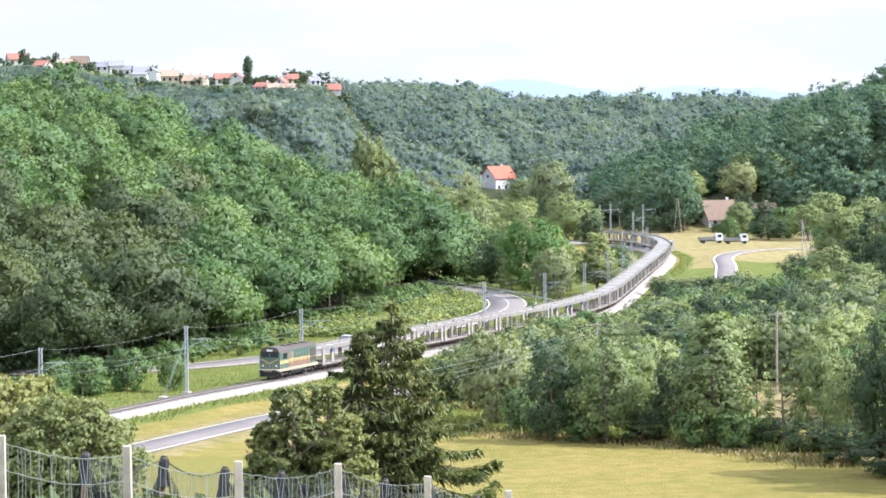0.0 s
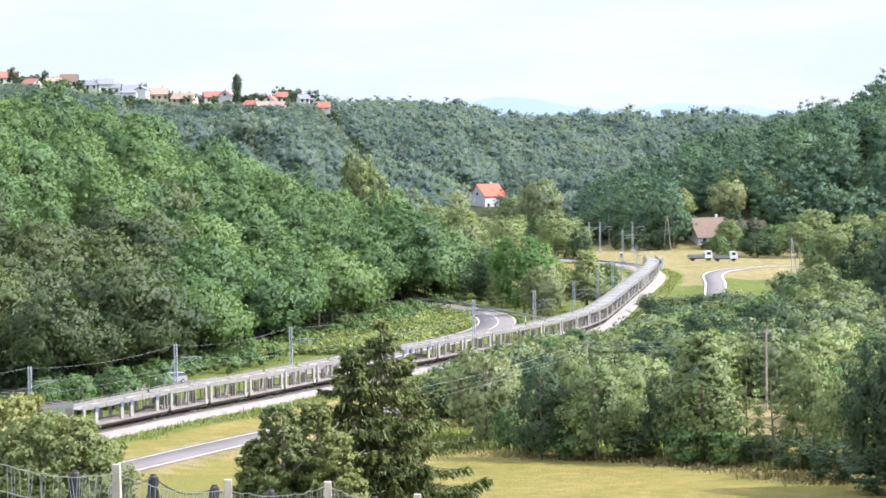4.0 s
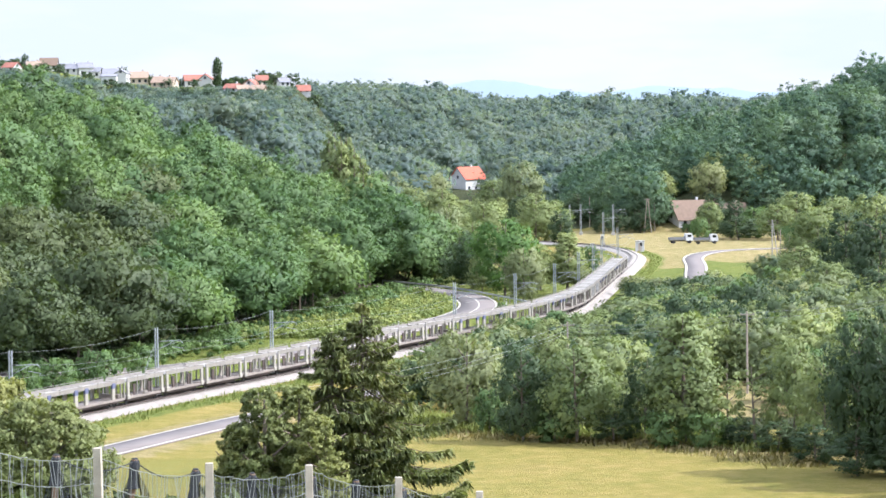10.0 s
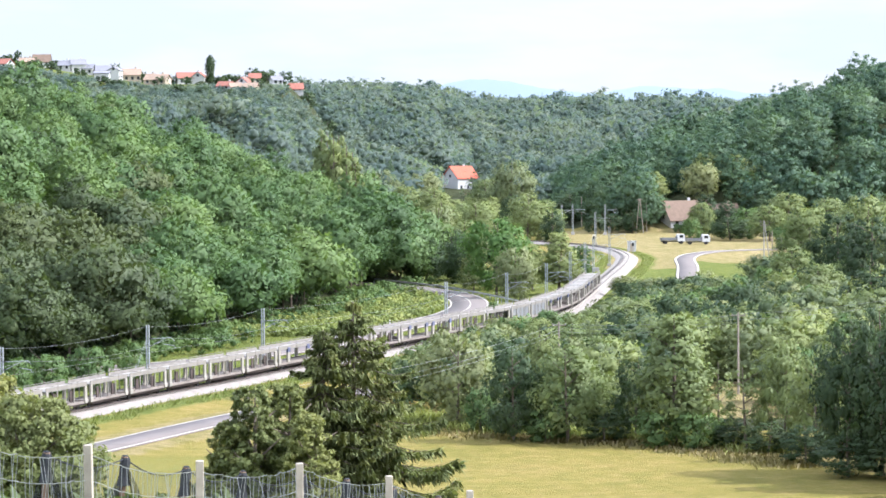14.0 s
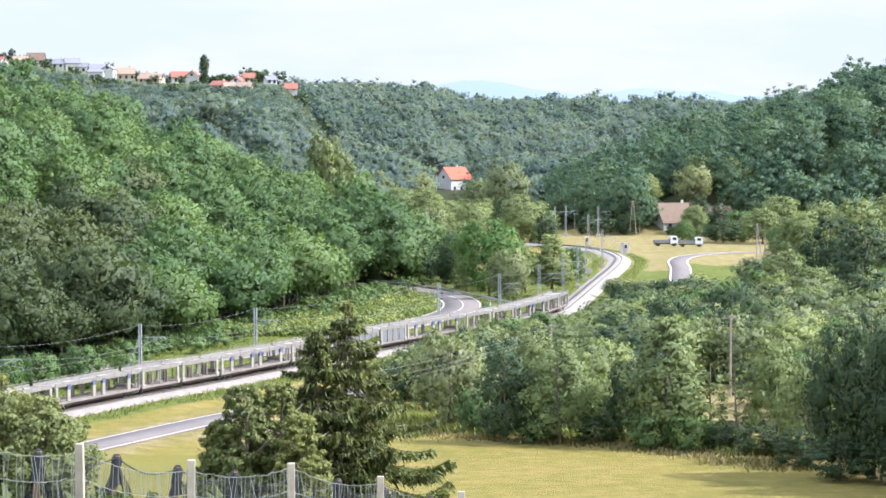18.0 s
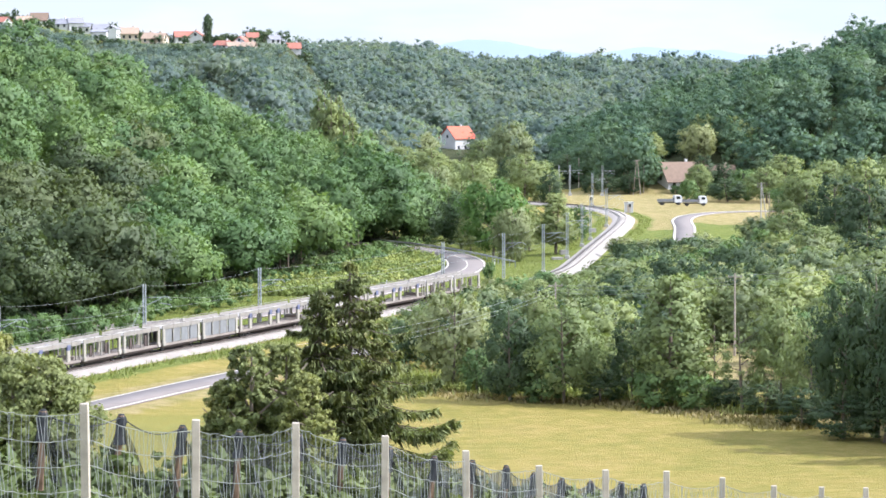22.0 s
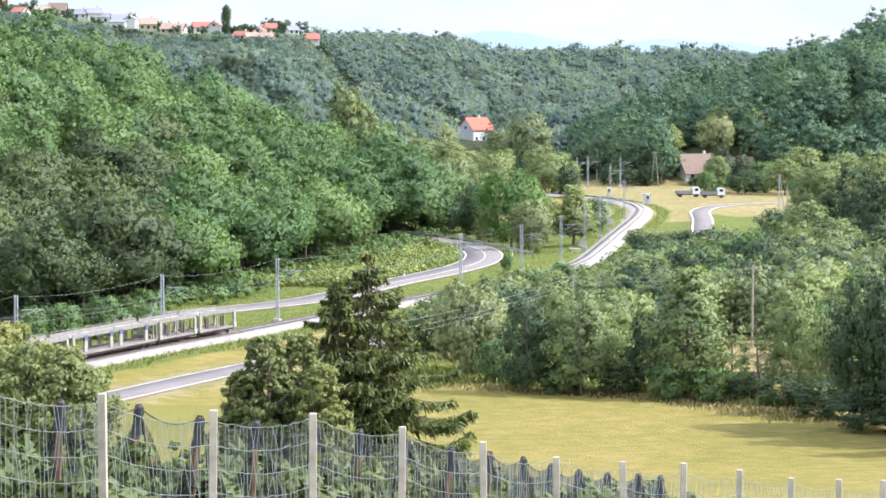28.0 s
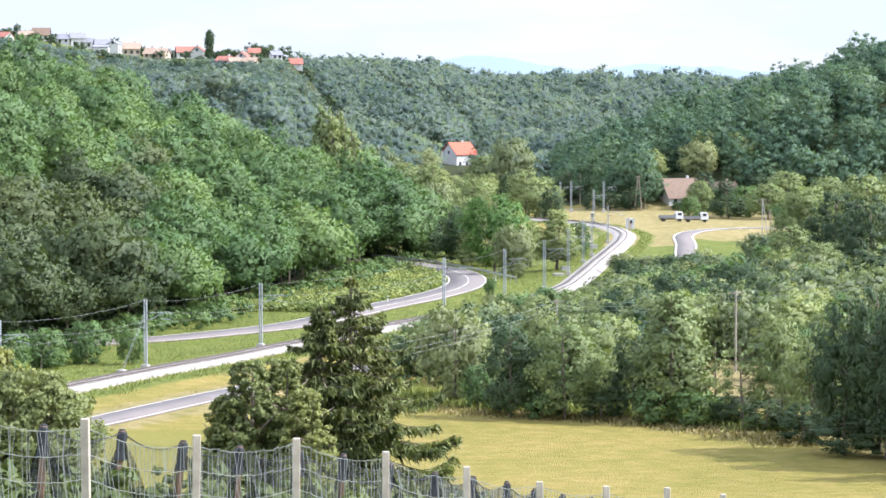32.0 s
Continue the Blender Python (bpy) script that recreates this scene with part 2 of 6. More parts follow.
_l.new(ramp(_n, _l, noise_node(_n, _l, 1.0, 3, _folds.outputs["Vector"]).outputs["Fac"], [(0.36, (0.35, 0.35, 0.35)), (0.64, (0.94, 0.94, 0.94))]), _mix.inputs[0])
_l.new(_hole.outputs[0], _mix.inputs[1])
_l.new(_n["Principled BSDF"].outputs[0], _mix.inputs[2])
_l.new(_mix.outputs[0], _n["Material Output"].inputs["Surface"])
NET_THIN = NET_OPEN.copy()                 # stretched out, a thin grey veil
NET_THIN.name = "hail_net_veil"
for _k in NET_THIN.node_tree.nodes:
    if _k.type == "VALTORGB" and abs(_k.color_ramp.elements[0].position - 0.36) < 1e-4:
        _k.color_ramp.elements[0].color, _k.color_ramp.elements[1].color = (0.10, 0.10, 0.10, 1), (0.30, 0.30, 0.30, 1)
WALL_WHITE = plain("white_render", (0.50, 0.49, 0.475), 0.9, 0, 0.10, 0.6, 0.1)
WALL_CREAM = plain("cream_render", (0.44, 0.36, 0.28), 0.9, 0, 0.12, 0.6, 0.1)
ROOF_RED = plain("red_roof_tile", (0.45, 0.100, 0.052), 0.8, 0, 0.25, 1.2, 0.3)
ROOF_BROWN = plain("brown_roof_tile", (0.170, 0.115, 0.080), 0.85, 0, 0.3, 1.2, 0.3)
# Duller red for the village: haze is mixed into the tile colour.
ROOF_RED_HAZED = plain("hazed_red_roof_tile", (0.30, 0.115, 0.080), 0.85, 0, 0.35, 1.2, 0.3)
ROOF_TAN = plain("tan_roof_tile", (0.30, 0.215, 0.155), 0.85, 0, 0.3, 1.2, 0.3)
ROOF_GREY = plain("grey_roof_tile", (0.20, 0.20, 0.22), 0.8, 0, 0.25, 1.2, 0.3)
GLASS_DARK = plain("window_glass", (0.03, 0.035, 0.04), 0.12, 0, 0.2, 1.0, 0)
WAGON_GREY = plain("wagon_grey_paint", (0.222, 0.204, 0.178), 0.6, 0.1, 0.25, 0.9, 0.1)
WAGON_DECK = plain("wagon_worn_deck", (0.235, 0.200, 0.175), 0.8, 0.1, 0.35, 0.7, 0.2)
WAGON_WHITE = plain("wagon_white_paint", (0.285, 0.262, 0.222), 0.55, 0, 0.2, 1.4, 0.1)
WAGON_BLUE = plain("wagon_blue_paint", (0.085, 0.095, 0.165), 0.5, 0, 0.25, 1.0, 0.1)
WAGON_BROWN = plain("wagon_underframe", (0.075, 0.055, 0.048), 0.8, 0.2, 0.4, 1.5, 0.2)
WAGON_PANEL = plain("wagon_mesh_panel", (0.18, 0.185, 0.19), 0.6, 0.2, 0.2, 1.0, 0.2)
LOCO_GREEN = plain("loco_green_paint", (0.070, 0.115, 0.088), 0.45, 0, 0.25, 0.8, 0.05)
LOCO_YELLOW = plain("loco_yellow_paint", (0.36, 0.28, 0.105), 0.5, 0, 0.2, 1.0, 0.05)
LOCO_CREAM = plain("loco_cream_paint", (0.32, 0.275, 0.19), 0.5, 0, 0.2, 1.0, 0.05)
LOCO_RED = plain("loco_redbrown_paint", (0.20, 0.115, 0.080), 0.55, 0, 0.3, 1.2, 0.05)
LOCO_ROOF = plain("loco_roof", (0.070, 0.052, 0.044), 0.7, 0.1, 0.35, 1.2, 0.1)
BLACK = plain("black_steel", (0.030, 0.028, 0.027), 0.7, 0.2, 0.4, 2.0, 0.1)
LAMP_GLASS = plain("headlamp_glass", (0.75, 0.75, 0.70), 0.15, 0, 0.05, 2.0, 0)
TRUCK_WHITE = plain("truck_white_paint", (0.62, 0.62, 0.62), 0.4, 0, 0.1, 1.0, 0)
CAR_SILVER = plain("silver_car_paint", (0.42, 0.43, 0.45), 0.3, 0.5, 0.08, 1.0, 0)
TRUCK_BED = plain("truck_bed_grey", (0.20, 0.205, 0.215), 0.6, 0.2, 0.3, 1.0, 0.1)
SIGN_WHITE = plain("sign_white", (0.80, 0.80, 0.78), 0.5, 0, 0.1, 2.0, 0)
# Haze painted on: pale blue emission makes the mountains glow.
MOUNTAIN, _n, _l, _b = material("hazy_mountains_glow", 1.0)
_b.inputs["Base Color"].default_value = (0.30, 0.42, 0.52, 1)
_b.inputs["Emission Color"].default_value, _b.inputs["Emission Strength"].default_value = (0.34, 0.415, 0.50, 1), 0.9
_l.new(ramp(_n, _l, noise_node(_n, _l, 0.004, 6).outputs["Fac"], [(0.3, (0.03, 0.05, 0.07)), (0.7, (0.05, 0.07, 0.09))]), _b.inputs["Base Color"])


# ---- mesh helpers ----
def part(name, bm, mat, parent=None, label="", smooth=False):
    me = bpy.data.meshes.new(name)
    bm.to_mesh(me)
    bm.free()
    me.materials.append(mat)
    if smooth:
        me.polygons.foreach_set("use_smooth", [True] * len(me.polygons))
    ob = new(name, me)
    if parent is not None:
        ob.parent = parent
    if label:
        ob["label"] = label
    return ob


def part_at(name, ob, parent, m):
    """One more part on the mesh of ob."""
    k = new(name, ob.data)
    k.parent, k.matrix_basis = parent, m
    return k


def empty(name, m=None):
    ob = new(name)
    ob.empty_display_size = 0.3
    if m is not None:
        ob.matrix_basis = m
    return ob


def box(bm, x0, x1, y0, y1, z0, z1, bevel=0.0):
    v = [bm.verts.new((x, y, z)) for z in (z0, z1) for y in (y0, y1) for x in (x0, x1)]
    f = [bm.faces.new([v[i] for i in q]) for q in ((0, 2, 3, 1), (4, 5, 7, 6), (0, 1, 5, 4), (1, 3, 7, 5), (3, 2, 6, 7), (2, 0, 4, 6))]
    if bevel:
        bmesh.ops.bevel(bm, geom=list({e for k in f for e in k.edges}), offset=bevel, segments=1, affect="EDGES")
    return bm


def rod(bm, a, b, r, n=6, r2=None):
    a, b = Vector(a), Vector(b)
    w = (b - a).normalized()
    u = w.orthogonal().normalized()
    v = w.cross(u)
    rings = []
    for p, rr in ((a, r), (b, r if r2 is None else r2)):
        rings.append([bm.verts.new(p + (u * math.cos(2 * math.pi * i / n) + v * math.sin(2 * math.pi * i / n)) * rr) for i in range(n)])
    for i in range(n):
        bm.faces.new((rings[0][i], rings[0][(i + 1) % n], rings[1][(i + 1) % n], rings[1][i]))
    bm.faces.new(rings[0][::-1])
    bm.faces.new(rings[1])
    return bm


def prism(bm, profile, y0, y1):
    """A profile in x, z pushed along y."""
    a = [bm.verts.new((x, y0, z)) for x, z in profile]
    b = [bm.verts.new((x, y1, z)) for x, z in profile]
    k = len(profile)
    for i in range(k):
        bm.faces.new((a[i], a[(i + 1) % k], b[(i + 1) % k], b[i]))
    bm.faces.new(a[::-1])
    bm.faces.new(b)
    bmesh.ops.recalc_face_normals(bm, faces=bm.faces)
    return bm


def raw_mesh(name, verts, faces, mat, inner=None):
    """A mesh from numpy arrays: verts (n, 3), and a list of face arrays with 3 or 4 corners each."""
    me = bpy.data.meshes.new(name)
    me.vertices.add(len(verts))
    me.vertices.foreach_set("co", np.asarray(verts, np.float32).ravel())
    loops = np.concatenate([f.ravel() for f in faces])
    sizes = np.concatenate([np.full(len(f), f.shape[1]) for f in faces])
    starts = np.concatenate([[0], np.cumsum(sizes)[:-1]])
    me.loops.add(len(loops))
    me.loops.foreach_set("vertex_index", loops.astype(np.int32))
    me.polygons.add(len(sizes))
    me.polygons.foreach_set("loop_start", starts.astype(np.int32))
    me.materials.append(mat)
    if inner is not None:
        me.materials.append(inner)
        me.polygons.foreach_set("material_index", np.repeat(np.arange(len(faces)), [len(f) for f in faces]).astype(np.int32))
    me.update(calc_edges=True)
    return me


# ---- the plan ----
def smooth_line(points, step):
    """A smooth curve through points of the plan, in even steps."""
    p = np.array(points, float)
    p = np.vstack([2 * p[0] - p[1], p, 2 * p[-1] - p[-2]])
    out = []
    for i in range(1, len(p) - 2):
        for t in np.linspace(0, 1, 24, endpoint=False):
            a, b, c, d = p[i - 1:i + 3]
            out.append(0.5 * (2 * b + (c - a) * t + (2 * a - 5 * b + 4 * c - d) * t * t + (3 * b - a - 3 * c + d) * t ** 3))
    out = np.array(out + [p[-2]])
    s = np.concatenate([[0], np.cumsum(np.linalg.norm(np.diff(out, axis=0), axis=1))])
    k = np.arange(0, s[-1], step)
    return np.stack([np.interp(k, s, out[:, 0]), np.interp(k, s, out[:, 1])], 1)


RAIL_PLAN = [(-640, 150), (-400, 170), (-250, 195), (-150, 235), (-90, 282), (-59, 327), (-46, 358), (-36.8, 383.5), (-28, 405.5), (-21.3, 424),
             (-4.2, 470), (11, 508), (20.6, 547), (25.3, 582), (31.6, 638), (36.9, 684), (41.6, 729), (43.4, 764), (40.5, 802), (30, 832), (4, 875), (-45, 930), (-130, 985), (-300, 1050)]
RAIL = smooth_line(RAIL_PLAN, 1.0)
ROAD_NEAR = smooth_line([(-140, 190), (-90, 240), (-62, 280), (-43, 316), (-37.5, 328.5), (-27.2, 356.5), (-14, 388), (0, 415), (14, 440), (34, 470), (60, 520), (76, 560)], 1.5)
ROAD_FAR = smooth_line([(-150, 480), (-105, 446), (-76, 429), (-54, 426), (-41, 434), (-32, 445), (-21, 464), (-11, 498), (-3.4, 522), (2.7, 548), (4.4, 572), (2.4, 596), (-4, 618), (-16, 640), (-40, 668), (-80, 720)], 1.5)
ROAD_FIELD = smooth_line([(45, 560), (47.5, 600), (50.2, 650), (54.4, 705), (57.0, 746), (62.5, 772), (74, 788), (110, 800)], 1.5)
STREAM = smooth_line([(-30, 395), (-10, 372), (4, 352), (22, 341), (32, 329), (42, 310), (52, 285), (70, 240)], 2.0)


def away(line, x, y):
    """Distance in plan from points to a line."""
    if np.size(x) < 64:
        gap = (np.ravel(x)[:, None] - line[::4, 0]) ** 2 + (np.ravel(y)[:, None] - line[::4, 1]) ** 2
        return np.sqrt(gap.min(1)).reshape(np.shape(x))
    best = np.full(np.shape(x), 1e9)
    for px, py in line[::4]:
        best = np.minimum(best, (x - px) ** 2 + (y - py) ** 2)
    return np.sqrt(best)


def ease(v, a, b):
    t = np.clip((v - a) / (b - a), 0, 1)
    return t * t * (3 - 2 * t)


def wave(x, y, s):
    return np.sin(x / s + 1.3 * np.sin(y / s * 0.7)) * np.cos(y / s * 0.8 + 0.9 * np.sin(x / s * 0.6))


def left_of(x, y, a, b):
    """Signed distance to the left of the line from a to b."""
    dx, dy = b[0] - a[0], b[1] - a[1]
    k = math.hypot(dx, dy)
    return (-(x - a[0]) * dy + (y - a[1]) * dx) / k


def left_hill(x, y):
    a = left_of(x, y, (-62, 441), (-9, 672))
    b = -left_of(x, y, (-9, 672), (-150, 800)) * -1.0
    return np.minimum(a, b)


def wood_edge(y):
    """How far the hillside wood reaches out over the flat."""
    return np.interp(y, [430, 560, 620, 672], [-13.0, -12.0, -8.0, -4.0])


def right_hill(x, y):
    return np.minimum(-left_of(x, y, (42, 905), (34, 1250)), (y - 925) * 1.2)


def ground(x, y):
    x, y = np.asarray(x, float), np.asarray(y, float)
    z = -1.2 + 0.15 * wave(x, y, 23.0)
    slope = 33.0 - 0.1375 * y + 0.25 * wave(x, y, 17.0)
    side = ease(x, -150, -75)
    slope = -1.2 + (slope + 1.2) * side
    k = 3.0
    z = np.where(y < 330, np.logaddexp(z / k, slope / k) * k - 0.12, z)
    lh = left_hill(x, y)
    z = z + 42.0 * (1 - np.exp(-np.clip(lh, 0, None) / 70.0)) + 0.4 * ease(lh, -6, 0)
    rh = np.clip(right_hill(x, y), 0, None)
    slope_right = np.minimum(0.315 * rh, 70.0) * (1 - 0.7 * ease(y, 1120, 1400))
    village = ease(y, 1020, 1400) * ease(-x, 28, 74) * (0.92 + 0.18 * ease(-x, 120, 200))
    far = ease(y, 1150, 1800)
    top = 30.0 + 9.5 * ease(-x, -30, 20) + 2.0 * wave(x, y, 60.0)
    z = z + np.maximum(np.maximum(village * 53.5 - 34.0 * ease(y, 1450, 1650), far * top), slope_right)
    z = z - 60.0 * ease(y, 2000, 3200)
    # beds of the railway and the roads
    for line, level, w0, w1 in ((RAIL, -0.75, 5.0, 13.0), (ROAD_NEAR, -1.0, 3.4, 9.0), (ROAD_FAR, -0.5, 3.6, 9.0), (ROAD_FIELD, -0.6, 3.4, 9.0)):
        near = 1 - ease(away(line, x, y), w0, w1)
        z = z * (1 - near) + level * near
    return z


def ground_at(x, y):
    return float(ground(np.array([x]), np.array([y]))[0])


def make_ground():
    xs = np.concatenate([-np.geomspace(4200, 130, 34), np.arange(-120, 121, 2.5), np.geomspace(130, 4200, 34)])
    ys = np.concatenate([-np.geomspace(4200, 20, 18), np.arange(-10, 240, 8.0), np.arange(240, 860, 3.0), np.arange(860, 2000, 16.0), np.geomspace(2000, 4900, 24)])
    gx, gy = np.meshgrid(xs, ys)
    gz = np.zeros_like(gx)
    for i in range(len(ys)):
        gz[i] = ground(gx[i], gy[i])
    v = np.stack([gx, gy, gz], -1).reshape(-1, 3)
    nx, ny = len(xs), len(ys)
    i = (np.arange(ny - 1)[:, None] * nx + np.arange(nx - 1)).ravel()
    me = raw_mesh("ground", v, [np.stack([i, i + 1, i + nx + 1, i + nx], 1)], GROUND)
    x, y = v[:, 0], v[:, 1]
    rail, near, far, field = (away(k, x, y) for k in (RAIL, ROAD_NEAR, ROAD_FAR, ROAD_FIELD))
    lh, rh = left_hill(x, y), right_hill(x, y)
    dry = np.maximum(1 - ease(near, 3, 9), ease(y, 560, 600) * ease(x, 22, 32) * (1 - ease(y, 930, 960)))
    dry = np.maximum(dry, (1 - ease(away(STREAM, x, y) + 3, 4, 11)) * 0.75)
    lush = ((lh < 8) & (y > 300) & (y < 700) & (left_of(x, y, (-59, 327), (12, 508)) > 0)).astype(float)
    lush = np.maximum(lush, (1 - ease(rail, 6, 9)) * ease(rail, 3, 4) * 0.8)
    lush = np.maximum(lush, ((x > 56) & (x < 92) & (y > 650) & (y < 735)).astype(float))
    lush = np.maximum(lush, ((y > 500) & (y < 690) & (rail < 40) & (x < 40)).astype(float))
    lush = np.maximum(lush, (y < 230).astype(float) * 0.8)
    lush = np.maximum(lush, ease(-x, 12, 20) * ((y > 200) & (y < 325)) * 0.46)
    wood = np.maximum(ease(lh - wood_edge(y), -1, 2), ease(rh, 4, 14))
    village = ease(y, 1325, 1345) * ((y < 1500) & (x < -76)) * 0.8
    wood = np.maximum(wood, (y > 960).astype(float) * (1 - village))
    lush = np.maximum(lush, village)
    wood = np.maximum(wood, ((y > 345) & (y < 640) & (x > 12 + (y - 430) * 0.14) & (rail > 9)).astype(float) * 0.9)
    clearing = ((x > 24) & (x < 44) & (y > 362) & (y < 412)).astype(float)
    dry, wood = np.maximum(dry, clearing), wood * (1 - clearing)
    col = np.stack([dry, lush, wood, np.ones_like(dry)], 1).astype(np.float32)
    ca = me.color_attributes.new("cover", "FLOAT_COLOR", "POINT")
    ca.data.foreach_set("color", col.ravel())
    me.polygons.foreach_set("use_smooth", np.ones(len(me.polygons), bool))
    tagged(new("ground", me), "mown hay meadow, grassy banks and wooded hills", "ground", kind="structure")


make_ground()


def ribbon(name, line, width, z, mat, parent=None, shift=0.0, thick=0.12):
    """A strip along a line of the plan, following the ground's bed."""
    d = np.gradient(line, axis=0)
    d /= np.linalg.norm(d, axis=1)[:, None]
    n = np.stack([d[:, 1], -d[:, 0]], 1)
    rows = []
    for off, dz in ((shift - width / 2, -thick), (shift - width / 2, 0), (shift + width / 2, 0), (shift + width / 2, -thick)):
        p = line + n * off
        rows.append(np.column_stack([p, np.full(len(p), z + dz)]))
    v = np.stack(rows, 1).reshape(-1, 3)
    k = len(line)
    i = np.arange(k - 1) * 4
    faces = [np.stack([i + a, i + a + 1, i + a + 5, i + a + 4], 1)[:, ::-1] for a in range(3)]
    me = raw_mesh(name, v, faces, mat)
    ob = new(name, me)
    if parent is not None:
        ob.parent = parent
    return ob


def make_roads():
    for name, line, width, z, label in (("road_near", ROAD_NEAR, 5.6, -0.86, "narrow grey asphalt road with white edge lines"),
                                        ("road_far", ROAD_FAR, 7.2, -0.36, "grey asphalt road bending below the woods"),
                                        ("road_field", ROAD_FIELD, 5.0, -0.46, "short asphalt lane curving through dry field")):
        road = tagged(ribbon(name, line, width, z, ASPHALT), label, "road", kind="structure")
        for s in (-1, 1):
            ribbon("edge_line", line, 0.28 if name != "road_field" else 0.5, z + 0.012, ROAD_PAINT, road, s * (width / 2 - 0.3), 0.008)
        if name == "road_far":
            ribbon("centre_line", line[120:215], 0.2, z + 0.012, ROAD_PAINT, road, 0.2, 0.008)


make_roads()


def make_track():
    d = np.gradient(RAIL, axis=0)
    d /= np.linalg.norm(d, axis=1)[:, None]
    n = np.stack([d[:, 1], -d[:, 0]], 1)
    track = empty("railway_track", pose(0, 0, 0))
    tagged(track, "single curved railway track on pale fresh ballast", "railway track", kind="structure")
    rows = [np.column_stack([RAIL + n * off, np.full(len(RAIL), z)]) for off, z in ((-2.9, -1.0), (-1.9, -0.26), (1.9, -0.26), (3.6, -1.1))]
    v = np.stack(rows, 1).reshape(-1, 3)
    i = np.arange(len(RAIL) - 1) * 4
    me = raw_mesh("ballast", v, [np.stack([i + a, i + a + 1, i + a + 5, i + a + 4], 1)[:, ::-1] for a in range(3)], BALLAST)
    b = new("ballast", me)
    b.parent = track
    for s in (-1, 1):
        ribbon("rail", RAIL, 0.14, 0.0, RAIL_STEEL, track, s * 0.7525, 0.16)
    bm = bmesh.new()
    box(bm, -1.3, 1.3, -0.12, 0.12, -0.30, -0.17)
    sleeper = None
    pts = smooth_line(RAIL_PLAN, 0.65)
    dd = np.gradient(pts, axis=0)
    count = 0
    rest = []
    for (x, y), (dx, dy) in zip(pts, dd):
        if not (330 < y < 850 and -60 < x):
            continue
        m = pose(x, y, 0, 0, 0, math.degrees(math.atan2(dy, dx)) - 90)
        if 355 < y < 470 and count < 290:
            if sleeper is None:
                sleeper = part("sleeper", bm, SLEEPER, track)
                sleeper.matrix_basis = m
            else:
                part_at("sleeper", sleeper, track, m)
            count += 1
        else:
            rest.append(m)
    base = np.array([vv.co[:] for vv in sleeper.data.vertices])
    quads = np.array([list(p.vertices) for p in sleeper.data.polygons])
    vs = np.concatenate([base @ np.array(m.to_3x3()).T + np.array(m.translation) for m in rest])
    fs = np.concatenate([quads + 8 * k for k in range(len(rest))])
    far = new("distant_sleepers", raw_mesh("distant_sleepers", vs, [fs], SLEEPER))
    far.parent = track
    far["kind"] = "stuff"


make_track()


# ---- trees ----
ICO_V = None


def ico():
    global ICO_V
    if ICO_V is None:
        bm = bmesh.new()
        bmesh.ops.create_icosphere(bm, subdivisions=1, radius=1.0)
        bm.verts.ensure_lookup_table()
        ICO_V = (np.array([v.co[:] for v in bm.verts]), np.array([[v.index for v in f.verts] for f in bm.faces]))
        bm.free()
    return ICO_V


def crown(rng, shape, clumps, leaves, leaf, spread=0.42, core=0.72, droop=0.0, rough=0.2, reach=(0.40, 0.5), lift=0.12):
    """A unit crown: billows of small leaf blades over soft cores. Height runs 0 to 1, half width 1. Returns leaf blades and core triangles."""
    lq, cv, cf = [], [], []
    iv, it = ico()
    used = 0
    spots = []
    for k in range(clumps):
        h = 0.92 * (k + rng.random()) / clumps
        r_here = shape(h)
        a = k * 2.399 + rng.random() * 1.2
        rr = r_here * (reach[0] + reach[1] * math.sqrt(rng.random()))
        size = max(0.5 * spread, r_here * spread * rng.uniform(0.7, 1.4))
        spots.append((rr * math.cos(a), rr * math.sin(a), h, size))
    spots.append((0, 0, 0.55, 0.40 * shape(0.5)))
    weights = [k[3] ** 2 for k in spots]
    weights[-1] = 0.2 * max(weights)
    wsum = sum(weights)
    for (cx, cy, h, size), w in zip(spots, weights):
        m = max(3, int(leaves * w / wsum))
        d = rng.normal(size=(m, 3))
        d[:, 2] = np.where(rng.random(m) < 0.6, np.abs(d[:, 2]), d[:, 2])
        d[:, :2] += 0.5 * np.array([cx, cy]) / max(0.05, math.hypot(cx, cy))
        d /= np.linalg.norm(d, axis=1)[:, None]
        rad = size * (0.50 + 0.68 * rng.random(m) + 0.42 * rng.random(m) ** 9)[:, None]
        p = d * rad * np.array([1.0, 1.0, 0.82])
        nrm = d + rng.normal(size=(m, 3)) * 0.6
        nrm[:, 2] += 0.3
        nrm /= np.linalg.norm(nrm, axis=1)[:, None]
        t = np.cross(nrm, rng.normal(size=(m, 3)))
        t /= np.linalg.norm(t, axis=1)[:, None]
        t[:, 2] -= droop
        b = np.cross(nrm, t)
        s = leaf * rng.uniform(0.55, 1.4, m)[:, None]
        soft = d * 0.6 + np.array([cx, cy, (h - 0.35) * 1.1]) * 1.3 + np.array([0, 0, lift]) + rng.normal(size=(m, 3)) * rough
        lq.append((p, t * s, b * s * 0.9, np.array([cx, cy, h]), soft))
        cv.append((iv * size * core * rng.uniform(0.7, 1.15, (len(iv), 1)), np.array([cx, cy, h])))
        cf.append(it + used)
        used += len(iv)
    return lq, cv, np.concatenate(cf)


